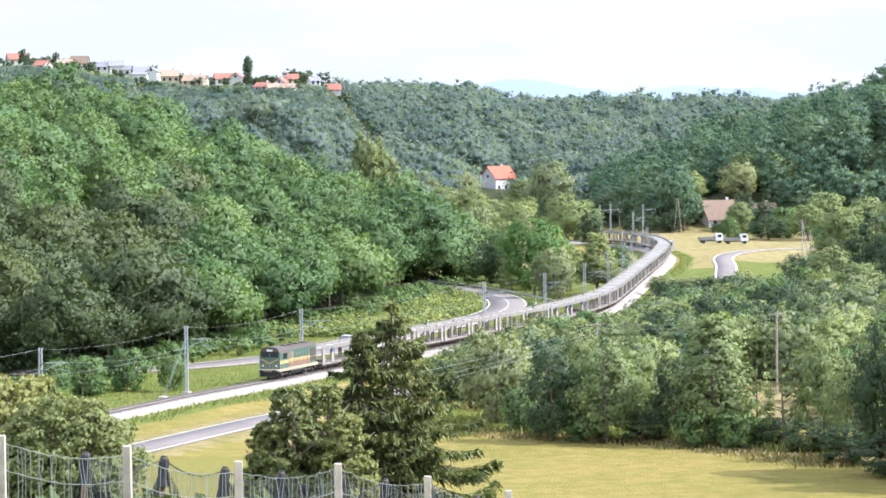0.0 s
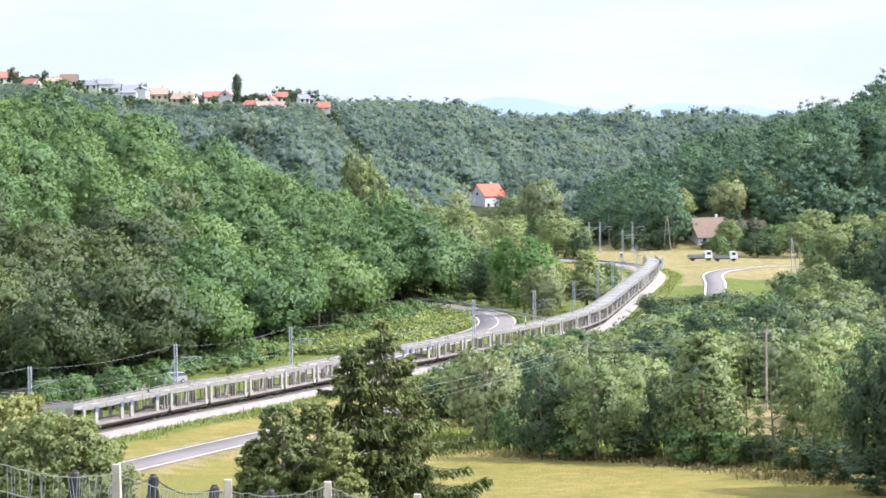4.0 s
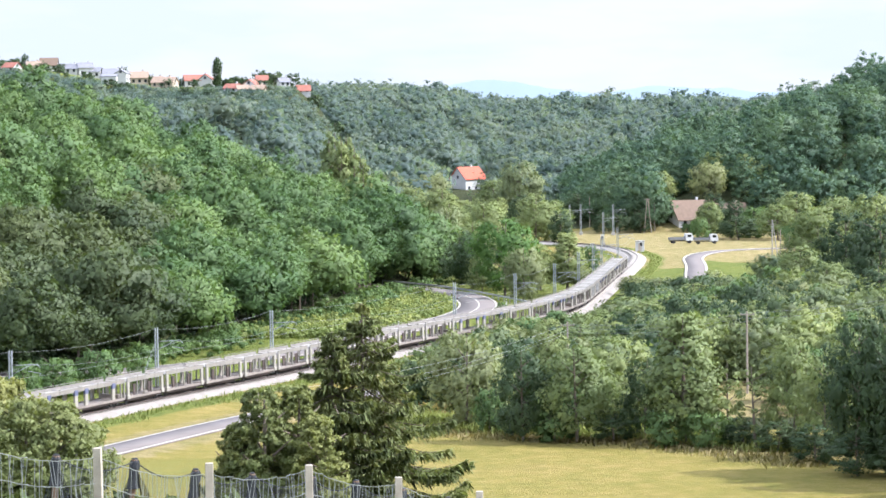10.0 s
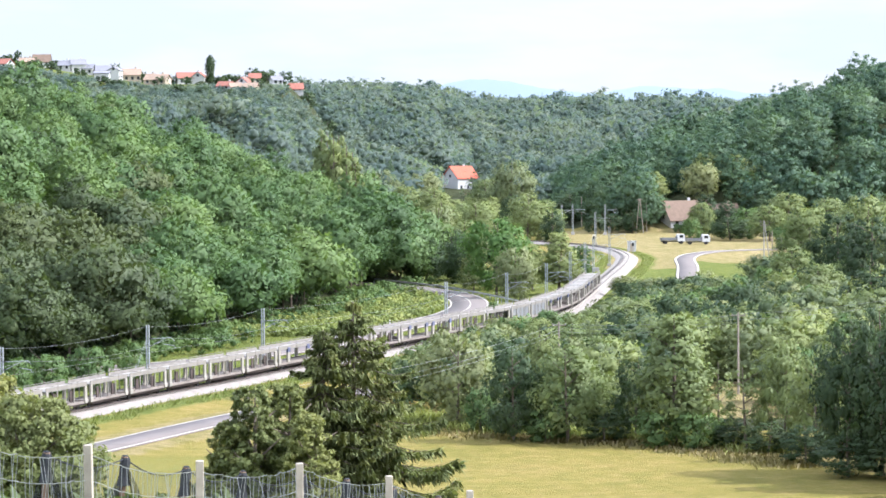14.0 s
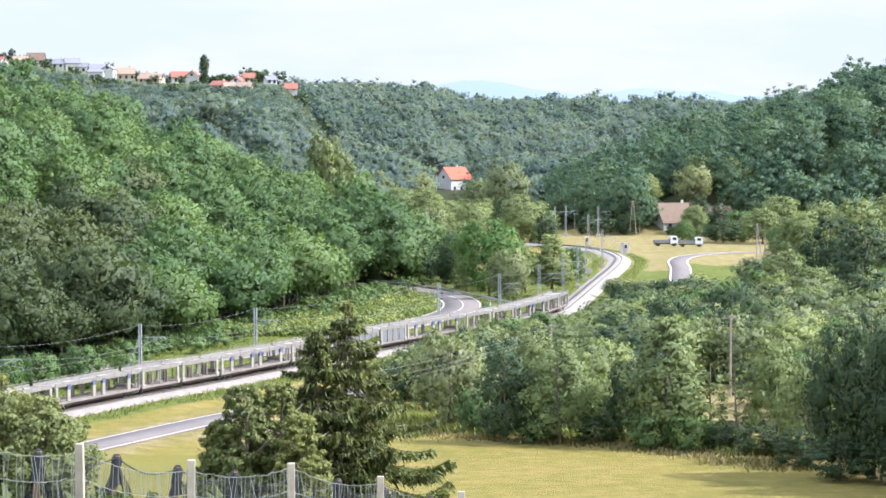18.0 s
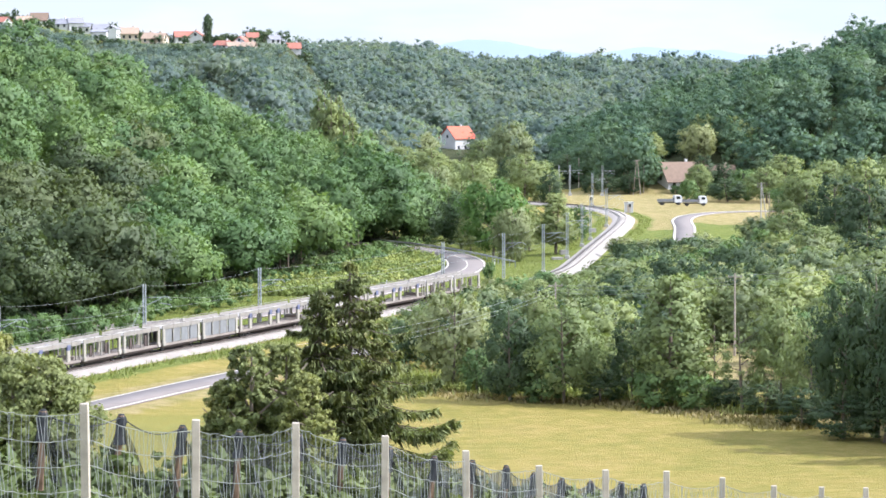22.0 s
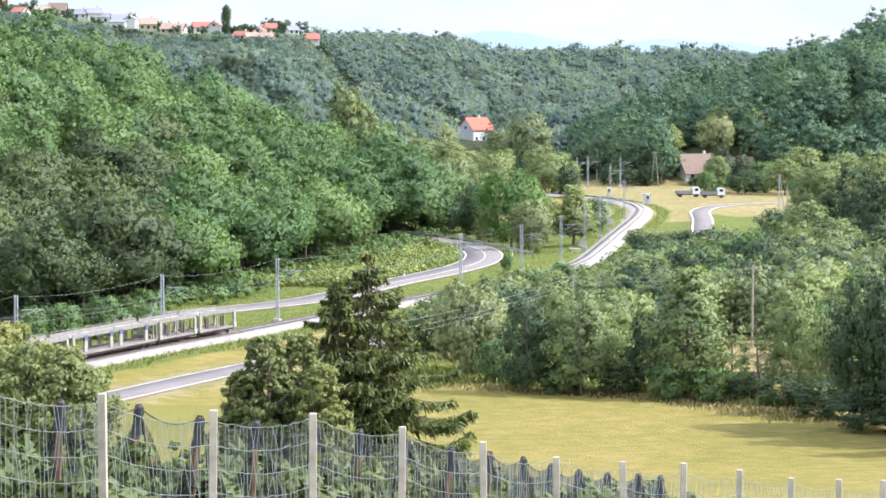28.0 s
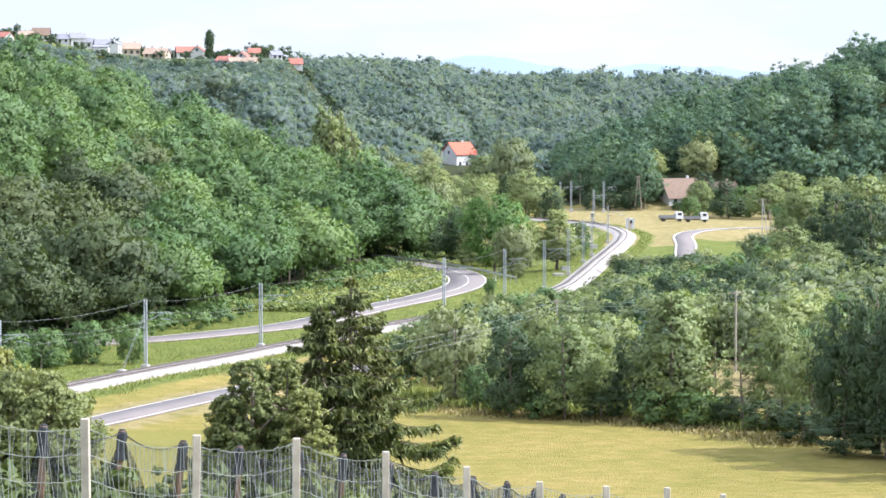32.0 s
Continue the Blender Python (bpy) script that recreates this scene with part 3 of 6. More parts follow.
def grow(template, radius, height, z0):
    """Crown template at a true size: the blades keep their proportions."""
    lq, cv, cf = template
    vs = []
    lift = np.array([radius, radius, height])
    nr = []
    for p, t, b, c, soft in lq:
        nr.append(np.repeat(soft / np.linalg.norm(soft, axis=1)[:, None], 3, axis=0))
        o = p * np.array([radius, radius, radius * 0.85]) + c * lift
        t, b = t * radius, b * radius
        vs.append(np.stack([o + t * 1.3, o - t * 0.7 + b, o - t * 0.6 - b], 1).reshape(-1, 3))
    lv = np.concatenate(vs)
    core = np.concatenate([p * np.array([radius, radius, radius * 0.85]) + c * lift for p, c in cv])
    cn = np.concatenate([p / np.linalg.norm(p, axis=1)[:, None] * 0.8 + np.array([0, 0, 0.2]) for p, c in cv])
    lv[:, 2] += z0
    core[:, 2] += z0
    return lv, core, cf, np.concatenate(nr), cn


def crown_mesh(name, pieces, mat, tints=None):
    """One mesh from several grown crowns; tints: how much each one's green differs from the rest."""
    vs, blades, tris, n, nr, tone = [], [], [], 0, [], []
    for k, (lv, core, cf, ln, cn) in enumerate(pieces):
        vs += [lv, core]
        nr += [ln, cn]
        blades.append((np.arange(len(lv)).reshape(-1, 3)) + n)
        n += len(lv)
        tris.append(cf + n)
        n += len(core)
        tone.append(np.full(len(lv) + len(core), tints[k] if tints else 0.0))
    me = raw_mesh(name, np.concatenate(vs), [np.concatenate(blades), np.concatenate(tris)], mat, INNER[mat])
    at = me.attributes.new("custom_normal", "FLOAT_VECTOR", "POINT")       # soft normals, as a leafy surface has
    at.data.foreach_set("vector", np.concatenate(nr).astype(np.float32).ravel())
    if tints:
        at = me.attributes.new("tree_tint", "FLOAT", "POINT")
        at.data.foreach_set("value", np.concatenate(tone).astype(np.float32))
    return me


def round_shape(h):
    return max(0.16, math.sin(math.pi * (0.12 + 0.84 * h)) ** 0.7)


def cone_shape(h):
    return max(0.12, (1 - h) ** 0.62 * min(1, 0.6 + 2.4 * h))


def spire_shape(h):
    return max(0.14, (1 - h) ** 0.55 * min(1, 0.62 + 1.4 * h))


def column_shape(h):
    return max(0.2, min(1, 0.6 + 1.6 * h) * (1 - max(0, h - 0.72) * 2.4))


def broad_shape(h):
    return max(0.2, min(1.0, 0.7 + 1.5 * h) * (1 - max(0, h - 0.45) ** 1.5 * 1.9))


def trunk_mesh(rng, height, r, limbs, reach):
    bm = bmesh.new()
    lean = rng.normal(size=2) * 0.02 * height
    mid = Vector((lean[0], lean[1], height * 0.5))
    top = Vector((lean[0] * 1.6, lean[1] * 1.6, height))
    rod(bm, (0, 0, -0.3), mid, r, 7, r * 0.66)
    rod(bm, mid, top, r * 0.66, 6, r * 0.2)
    for i in range(limbs):
        h = height * (0.32 + 0.55 * (i + rng.random() * 0.6) / max(1, limbs))
        a = i * 2.4 + rng.random()
        base = Vector((lean[0] * h / height, lean[1] * h / height, h))
        tip = base + Vector((math.cos(a) * reach, math.sin(a) * reach, reach * rng.uniform(0.25, 0.8)))
        rod(bm, base, tip, r * 0.38, 5, r * 0.1)
    return bm


KINDS = {   # shape, crown base as part of height, clumps, leaves, leaf size, clump spread, material, droop
    "broad": (broad_shape, 0.12, 34, 5200, 0.046, 0.44, "LEAF_VALLEY", 0.0),
    "willow": (round_shape, 0.04, 40, 5600, 0.040, 0.40, "LEAF_WILLOW", 0.4),
    "dark": (broad_shape, 0.09, 34, 5000, 0.046, 0.44, "LEAF_DARK", 0.0),
    "round": (round_shape, 0.10, 40, 5600, 0.044, 0.40, "LEAF_BRIGHT", 0.0),
    "cone": (cone_shape, 0.14, 60, 6500, 0.050, 0.50, "LEAF_VALLEY", 0.2),
    "sparse": (broad_shape, 0.22, 26, 2000, 0.050, 0.26, "LEAF_VALLEY", 0.2),
    "shrub": (round_shape, 0.0, 18, 2400, 0.058, 0.44, "LEAF_ROBINIA", 0.0),
    "poplar": (column_shape, 0.03, 50, 3000, 0.16, 0.50, "LEAF_VALLEY", 0.3),
    "village": (round_shape, 0.0, 10, 420, 0.130, 0.50, "LEAF_DARK", 0.0),
    "column": (column_shape, 0.0, 40, 2000, 0.17, 0.7, "LEAF_DARK", 0.0),
}
LEAVES = {"LEAF_VALLEY": LEAF_VALLEY, "LEAF_ROBINIA": LEAF_ROBINIA, "LEAF_WILLOW": LEAF_WILLOW, "LEAF_DARK": LEAF_DARK, "LEAF_BRIGHT": LEAF_BRIGHT}
LABELS = {"broad": "leafy green deciduous tree in the valley scrub", "willow": "pale grey-green rounded willow tree", "dark": "dark green tree by the stream, shade in its leaf colour",
          "round": "bright green round-crowned tree beside the road", "cone": "pointed green tree with tiered branches", "sparse": "thin half-bare tree with pale trunk by meadow",
          "shrub": "low leafy green shrub", "poplar": "tall narrow pale green poplar", "column": "dark columnar poplar", "village": "small dark green village tree on the ridge"}
MODELS = {}


def model(kind, variant, tall):
    """A tree of height 1 built with its trunk and crown; its copies are scaled. tall: height over half width."""
    key = (kind, variant)
    if key not in MODELS:
        shape, base, clumps, leaves, leaf, spread, mat, droop = KINDS[kind]
        rng = np.random.default_rng(17 * variant + len(kind) * 101 + ord(kind[0]))
        tpl = crown(rng, shape, clumps, leaves, leaf, spread, 0.22 if kind == "sparse" else 0.46, droop)
        size = 10.0
        r = size / tall
        cm = crown_mesh("crown", [grow(tpl, r * 0.86, size * (1 - base) * 0.90, size * base)], LEAVES[mat])
        tb = trunk_mesh(rng, size * 0.86, size * 0.018, 7, r * 0.55)
        tm = bpy.data.meshes.new("trunk")
        tb.to_mesh(tm)
        tb.free()
        tm.materials.append(BARK)
        MODELS[key] = (cm, tm, size, r)
    return MODELS[key]


TALL = {"broad": 2.7, "willow": 2.1, "dark": 2.8, "round": 2.3, "cone": 3.5, "sparse": 3.9, "shrub": 1.5, "poplar": 11.0, "column": 6.0, "village": 1.9}
COUNT = [0]


def tree(kind, x, y, top, half, label=""):
    """A tree whose crown reaches the height top over the valley, with that half width."""
    COUNT[0] += 1
    z = ground_at(x, y)
    cm, tm, size, r = model(kind, COUNT[0] % 3, TALL[kind])
    h = max(1.5, top + 0.3 - z)
    sx, sz = half / r, h / size
    sx = max(sx, sz * 0.45)
    name = "shrub" if kind == "shrub" else "tree"
    t = empty(name, pose(x, y, z, 0, 0, (COUNT[0] * 137.5) % 360) @ Matrix.Diagonal((sx, sx, sz, 1)))
    tagged(t, label or LABELS[kind], "shrub" if kind == "shrub" else "tree", "valley trees")
    for nm, me in (("trunk", tm), ("crown", cm)):
        k = new(nm, me)
        k.parent = t
    return t


def grove(kind, rows, label=""):
    for x, y, top, half in rows:
        tree(kind, x, y, top, half, label)


grove("willow", [(1.3, 355, 10.8, 5.0), (21.8, 440, 5.4, 3.6), (38.4, 585, 3.7, 4.2), (36.7, 510, 4.6, 3.7), (51.9, 530, 4.6, 4.2), (51.3, 450, 6.8, 4.0), (34.5, 600, 3.3, 3.2),
                 (13.1, 588, 10.4, 4.2), (-1.5, 700, 15.2, 5.5), (21.6, 1010, 21.4, 8.3), (-22.1, 1100, 16.9, 7.1), (25.3, 860, 8.8, 4.6), (-8.0, 1150, 14.4, 8.2)])
grove("willow", [(77.0, 947, ground_at(77.0, 947) + 13.5, 6.2)], "pale round-crowned willow behind the house")
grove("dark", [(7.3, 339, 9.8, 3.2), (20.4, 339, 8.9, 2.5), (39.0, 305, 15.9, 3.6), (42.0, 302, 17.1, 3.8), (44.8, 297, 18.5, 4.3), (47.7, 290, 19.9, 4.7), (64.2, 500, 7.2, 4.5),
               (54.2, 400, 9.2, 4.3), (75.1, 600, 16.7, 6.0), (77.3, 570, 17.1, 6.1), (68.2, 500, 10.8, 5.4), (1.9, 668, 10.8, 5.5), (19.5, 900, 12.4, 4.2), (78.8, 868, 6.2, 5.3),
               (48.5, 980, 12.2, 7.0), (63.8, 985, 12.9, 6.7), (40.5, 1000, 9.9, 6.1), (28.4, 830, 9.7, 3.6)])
grove("broad", [(13.1, 337, 10.3, 4.1), (11.5, 385, 9.1, 3.3), (19.4, 392, 7.2, 3.7), (35.1, 326, 11.6, 3.0), (37.2, 316, 10.6, 2.8), (13.5, 455, 5.0, 2.9), (16.7, 430, 6.1, 3.4),
                (27.1, 470, 4.7, 3.5), (23.0, 500, 3.2, 3.0), (29.1, 530, 3.4, 3.4), (42.8, 560, 3.9, 4.2), (31.0, 500, 4.5, 3.4), (45.6, 540, 3.8, 4.1), (41.6, 450, 4.7, 3.7),
                (50.4, 480, 5.3, 4.0), (35.9, 430, 5.3, 3.4), (43.1, 425, 4.5, 3.5), (62.6, 520, 6.1, 4.3), (52.2, 575, 3.2, 4.1), (64.1, 580, 4.8, 4.2)])
grove("broad", [(52.4, 420, 6.4, 4.2), (30.5, 430, 5.7, 3.1), (40.1, 490, 5.1, 3.2), (25.7, 415, 5.2, 3.0), (74.7, 650, 16.4, 6.8), (84.9, 580, 17.3, 6.2), (87.5, 720, 16.3, 6.5),
                (93.0, 700, 17.4, 6.8), (68.5, 620, 8.3, 4.4), (66.9, 560, 7.9, 4.6), (104.1, 720, 18.2, 7.7), (94.2, 600, 16.7, 7.5)])
grove("broad", [(-3.8, 668, 9.6, 5.0), (-10.2, 678, 11.9, 5.1), (-21.5, 770, 15.9, 5.2), (-23.2, 900, 19.7, 5.8), (8.8, 800, 13.5, 5.7), (22.3, 850, 13.7, 6.1), (28.1, 880, 11.3, 5.7),
                (15.2, 1090, 13.1, 7.0), (-3.4, 1000, 11.7, 6.8), (-12.4, 1000, 12.6, 6.8), (4.5, 690, 12.1, 4.9), (5.7, 620, 6.1, 3.3), (71.6, 880, 10.1, 3.8), (77.0, 875, 3.8, 2.6),
                (88.8, 860, 9.6, 5.6), (56.1, 990, 13.7, 6.4), (72.1, 990, 14.6, 6.4), (86.2, 960, 10.9, 6.9), (93.9, 950, 11.2, 6.8), (97.8, 900, 12.4, 7.1)])


grove("cone", [(24.3, 333, 14.4, 5.0), (22.0, 610, 12.3, 5.0)])
grove("sparse", [(28.9, 333, 8.7, 2.1), (31.2, 326, 8.7, 2.6)])
grove("shrub", [(3.8, 348, 3.8, 2.1), (22.3, 331, 2.9, 3.0), (26.3, 329, 2.9, 2.7), (10.7, 338, 2.9, 3.0), (28.6, 662, 7.1, 2.6), (-6.9, 655, 5.4, 2.0), (84.6, 880, 7.9, 5.7),
                (88.4, 800, 6.3, 5.2), (67.9, 868, 5.4, 3.1), (-46.1, 406, 4.6, 3.1), (-40.0, 404, 3.8, 2.0), (-50.9, 398, 4.3, 3.3), (-53.4, 390, 4.3, 2.8), (8.0, 534, 2.4, 1.1)])
grove("round", [(9.9, 606, 15.8, 6.7)])
grove("broad", [(14.0, 655, 10.0, 5.0), (8.0, 632, 9.5, 4.4), (17.5, 630, 8.5, 3.8)], "leafy green tree behind the road bend")
grove("poplar", [(-28.0, 720, 36.0, 2.0), (-26.6, 724, 35.0, 2.0), (-25.2, 719, 33.5, 2.0), (-23.9, 726, 34.0, 1.9), (-22.6, 721, 31.5, 1.9), (-21.2, 727, 29.5, 1.8), (-20.0, 722, 26.5, 1.8)])
# The first five stand out of view to the right, to shade the others.
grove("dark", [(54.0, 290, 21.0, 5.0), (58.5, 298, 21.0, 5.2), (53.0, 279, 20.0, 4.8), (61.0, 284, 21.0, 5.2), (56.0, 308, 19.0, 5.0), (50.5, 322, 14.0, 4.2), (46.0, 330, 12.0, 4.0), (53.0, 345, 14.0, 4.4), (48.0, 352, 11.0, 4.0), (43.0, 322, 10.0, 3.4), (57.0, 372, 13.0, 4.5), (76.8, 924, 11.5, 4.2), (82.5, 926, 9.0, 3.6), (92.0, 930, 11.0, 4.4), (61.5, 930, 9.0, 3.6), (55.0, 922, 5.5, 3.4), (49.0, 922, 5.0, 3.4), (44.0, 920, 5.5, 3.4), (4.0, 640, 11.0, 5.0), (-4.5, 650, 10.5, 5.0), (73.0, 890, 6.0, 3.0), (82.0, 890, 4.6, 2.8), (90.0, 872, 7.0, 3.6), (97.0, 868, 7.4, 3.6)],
      "dark green tree at the wood's edge, shade in its leaf colour")
# Dark leaves here paint the shade below the stream trees.
grove("dark", [(38.5, 301, 3.6, 3.0), (42.0, 298, 3.8, 3.2), (45.5, 293, 4.0, 3.2), (35.8, 312, 3.2, 2.6), (33.0, 322, 2.6, 2.2), (30.0, 328, 2.4, 2.2), (17.0, 337, 2.8, 2.6), (7.0, 343, 3.0, 2.4)], "leafy bush at the stream's edge, leaves darkened as shade")

grove("broad", [(3.0, 1000, 8.0, 5.0), (9.0, 1010, 8.2, 5.2), (14.5, 1000, 8.5, 5.0), (-1.0, 980, 8.3, 5.0), (6.0, 960, 7.8, 4.6), (12.0, 962, 8.0, 4.6), (1.5, 940, 7.6, 4.4)])
grove("broad", [(63.0, 956, ground_at(63, 956) + 12, 5.0), (88.5, 956, ground_at(88, 956) + 12, 5.2), (80.0, 962, ground_at(80, 962) + 12, 5.0), (95.0, 950, ground_at(95, 950) + 11, 5.0)], "leafy green tree on the slope behind the house")
grove("shrub", [(k_x, 923, ground_at(k_x, 923) + k_h, k_r) for k_x, k_h, k_r in ((68.6, 2.6, 2.2), (71.6, 3.4, 2.4), (75.2, 8.0, 3.2), (79.2, 3.2, 2.4), (83.4, 2.8, 2.6), (87.2, 3.2, 2.6))])



def forest(name, label, mat, seed, region, step, radius, height, clumps, leaves, leaf, variants=5, shape=broad_shape, skirt=0.35, core=0.55, rough=0.2, lift=0.15):
    """A wood that nobody could count: many crowns in one mesh. region(x, y) says where trees stand."""
    rng = np.random.default_rng(seed)
    tpls = [crown(rng, shape, clumps, leaves, leaf, 0.46, core, 0.0, rough, lift=lift) for _ in range(variants)]
    (x0, x1), (y0, y1), test = region
    pieces, trunks, tints = [], [], []
    for y in np.arange(y0, y1, step):
        for x in np.arange(x0, x1, step):
            px, py = x + rng.uniform(-0.45, 0.45) * step, y + rng.uniform(-0.45, 0.45) * step
            if abs(px) > 0.165 * py + 4 or not test(px, py):
                continue
            z = ground_at(px, py)
            r = radius * rng.uniform(0.66, 1.34)
            h = (height(px, py) if callable(height) else height) * rng.uniform(0.70, 1.22)
            lv, core, cf, ln, cn = grow(tpls[rng.integers(variants)], r, h * (1 - skirt), h * skirt)
            a = rng.uniform(0, 6.28)
            rot = np.array([[math.cos(a), -math.sin(a), 0], [math.sin(a), math.cos(a), 0], [0, 0, 1]])
            at = np.array([px, py, z])
            pieces.append((lv @ rot.T + at, core @ rot.T + at, cf, ln @ rot.T, cn @ rot.T))
            tints.append(rng.uniform(-0.5, 0.5))
            trunks.append((px, py, z, h))
    ob = new(name, crown_mesh(name, pieces, mat, tints))
    tagged(ob, label, "woods", kind="stuff")
    return trunks


def in_left(x, y, lo=0.0, hi=92.0):
    k = left_hill(np.array([x]), np.array([y]))[0]
    return wood_edge(y) + lo < k < hi


def oak_patch(x, y):
    k = left_hill(np.array([x]), np.array([y]))[0]
    return x / y + 0.015 * wave(x, y, 9.0) < -0.094 and k < 24 + 12 * wave(x, y, 15.0) or math.sin(x * 7.7 + y * 3.3) > 0.95


def scrub_at(x, y, pick):
    """Thick scrub between the stream and the railway, in mixed kinds."""
    rail_x = float(np.interp(y, RAIL[:, 1], RAIL[:, 0]))
    if x < rail_x + 9 or (y > 592 and x < 60) or (y < 470 and away(ROAD_NEAR, np.array([x]), np.array([y]))[0] < 4.5):
        return False
    if away(STREAM, np.array([x]), np.array([y]))[0] < 3 or (y < 405 and 25 < x < 41):
        return False
    if y < 345 + (x - 12) * -1.2 + 12:
        return False
    return int(abs(math.sin(x * 12.9 + y * 4.1) * 1000)) % 7 in ((0, 4), (1, 5), (2,), (3, 6))[pick]


def scrub_height(x, y):
    return float(np.interp(x - np.interp(y, RAIL[:, 1], RAIL[:, 0]), [8, 25, 60], [3.2, 4.6, 8.0]))


for _k, (_mat, _label) in enumerate(((LEAF_VALLEY, "thick light green scrub between stream and railway"), (LEAF_WILLOW, "grey-green willow scrub between stream and railway"), (LEAF_ROBINIA, "fresh green scrub between stream and railway"), (LEAF_DARK, "dark green scrub between stream and railway"))):
    forest("valley_scrub", _label, _mat, 50 + _k, ((-2, 100), (355, 645), lambda x, y, k=_k: scrub_at(x, y, k)), 7.4, 4.1, scrub_height, 16, 1700, 0.055, 6, (round_shape, broad_shape, cone_shape, round_shape)[_k], 0.02)
T1 = forest("robinia_wood", "dense green robinia wood on the hillside", LEAF_ROBINIA, 3, ((-130, 20), (420, 800), lambda x, y: in_left(x, y) and not oak_patch(x, y)), 8.6, 5.2, lambda x, y: 16.0 + 2.0 * wave(x, y, 9.0), 26, 3400, 0.052, skirt=0.31, core=0.47, rough=0.18)
T2 = forest("oak_wood", "dark olive-green oak wood on the hillside", LEAF_OAK, 4, ((-130, 20), (420, 800), lambda x, y: in_left(x, y) and oak_patch(x, y)), 9.4, 5.6, lambda x, y: 16.5 + 2.5 * wave(x, y, 8.0), 22, 3600, 0.050, skirt=0.31, core=0.47, rough=0.18)


def edge_trunks():
    """Bare stems at the foot of the hillside wood."""
    rng = np.random.default_rng(9)
    bm = bmesh.new()
    for x, y, z, h in T1 + T2:
        if in_left(x, y, 2, 12):
            rod(bm, (x, y, z - 0.5), (x + rng.normal() * 0.6, y, z + h * 0.6), 0.2, 5, 0.1)
    tagged(part("wood_stems", bm, BARK), "grey-brown tree stems at the wood's edge", "tree trunks", kind="stuff")


edge_trunks()


# Added bushes whose dark leaves stand in for shade at the wood's foot.
forest("wood_undergrowth", "dark green bushes added to deepen the shade under the wood", LEAF_DARK, 12, ((-130, 20), (420, 690), lambda x, y: in_left(x, y, 9, 6)), 3.4, 2.4, 6.0, 8, 420, 0.085, 4, round_shape, 0.0)


def in_right(x, y):
    k = right_hill(np.array([x]), np.array([y]))[0]
    return k > 3


forest("slope_wood", "mixed wood on the steep slope, shade in its bluish leaves", LEAF_SLOPE, 5, ((30, 200), (920, 1150), lambda x, y: in_right(x, y) and not (62 < x < 85 and y < 957)), 9.6, 5.3, lambda x, y: 16.2 + 3.5 * wave(x, y, 7.0), 20, 1500, 0.066, core=0.47, rough=0.18, skirt=0.04, lift=0.1)


def in_far(x, y):
    if y > 1235 and x < -50 - (y - 1400) * 0.05 and y < 1700:
        return False
    if in_right(x, y) and y < 1150:
        return False
    if -0.007 < x / y < 0.0150 and y < 1316:
        return False
    return (y > 1020 and x < -5 - (1400 - y) * 0.03) or y > 1230 or (y > 1100 and x > 25)


forest("distant_wood", "wooded ridge in the distance, tinted blue-green by haze", LEAF_DISTANT, 6, ((-320, 330), (1010, 1900), in_far), 15.5, 8.6, lambda x, y: 14.0 + 2.5 * wave(x, y, 11.0), 14, 480, 0.074, skirt=0.06, core=0.5, rough=0.08, lift=0.5)


forest("village_scrub", "low trees on the slope below the village, tinted blue-green by haze", LEAF_DISTANT, 8, ((-240, -40), (1225, 1350), lambda x, y: x < -45), 6.6, 3.6, lambda x, y: 9.0 - 6.5 * min(1.0, max(0.0, (y - 1235) / 80)) + 5.0 * float(ease(x, -76, -48)), 9, 260, 0.10, core=0.45, rough=0.14, skirt=0.0, lift=0.5)


def make_mountains():
    bm = bmesh.new()
    xs = np.linspace(-1500, 1500, 260)
    prev = None
    at = [-900, -230, -60, -5, 38, 62, 100, 140, 185, 228, 270, 305, 340, 378, 420, 450, 900]
    up = [48, 52, 66, 78, 86, 87.5, 82, 75, 67, 64, 69, 76, 72, 70, 70, 64, 50]
    for x in xs:
        z = float(np.interp(x, at, up)) + 0.7 * math.sin(x / 13.0) + 0.5 * math.sin(x / 5.0)
        col = [bm.verts.new((x, 4700, -80)), bm.verts.new((x, 4760, z * 0.6)), bm.verts.new((x, 4800, z))]
        if prev:
            for a in range(2):
                bm.faces.new((prev[a], col[a], col[a + 1], prev[a + 1]))
        prev = col
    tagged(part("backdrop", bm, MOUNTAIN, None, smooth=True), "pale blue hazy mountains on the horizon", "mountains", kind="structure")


make_mountains()


def make_sky():
    """Pale summer sky far behind the mountains."""
    bm = bmesh.new()
    bm.faces.new([bm.verts.new(v) for v in ((-2600, 4880, -120), (2600, 4880, -120), (2600, 4880, 1100), (-2600, 4880, 1100))])
    tagged(part("backdrop", bm, SKY_VEIL, None), "pale blue-white summer sky with thin cloud", "sky", kind="structure")


make_sky()


# ---- railway equipment ----
RAIL_DIR = np.gradient(RAIL, axis=0)
RAIL_DIR /= np.linalg.norm(RAIL_DIR, axis=1)[:, None]


def rail_point(s):
    s = min(max(s, 0.0), len(RAIL) - 1.001)
    i = int(s)
    f = s - i
    return RAIL[i] * (1 - f) + RAIL[i + 1] * f


def rail_index(x, y):
    return int(np.argmin((RAIL[:, 0] - x) ** 2 + (RAIL[:, 1] - y) ** 2))


def beside(s, off):
    """Plan point beside the track: off metres to the right, seen towards the far end."""
    p, d = rail_point(s), RAIL_DIR[int(s)]
    return p + np.array([d[1], -d[0]]) * off


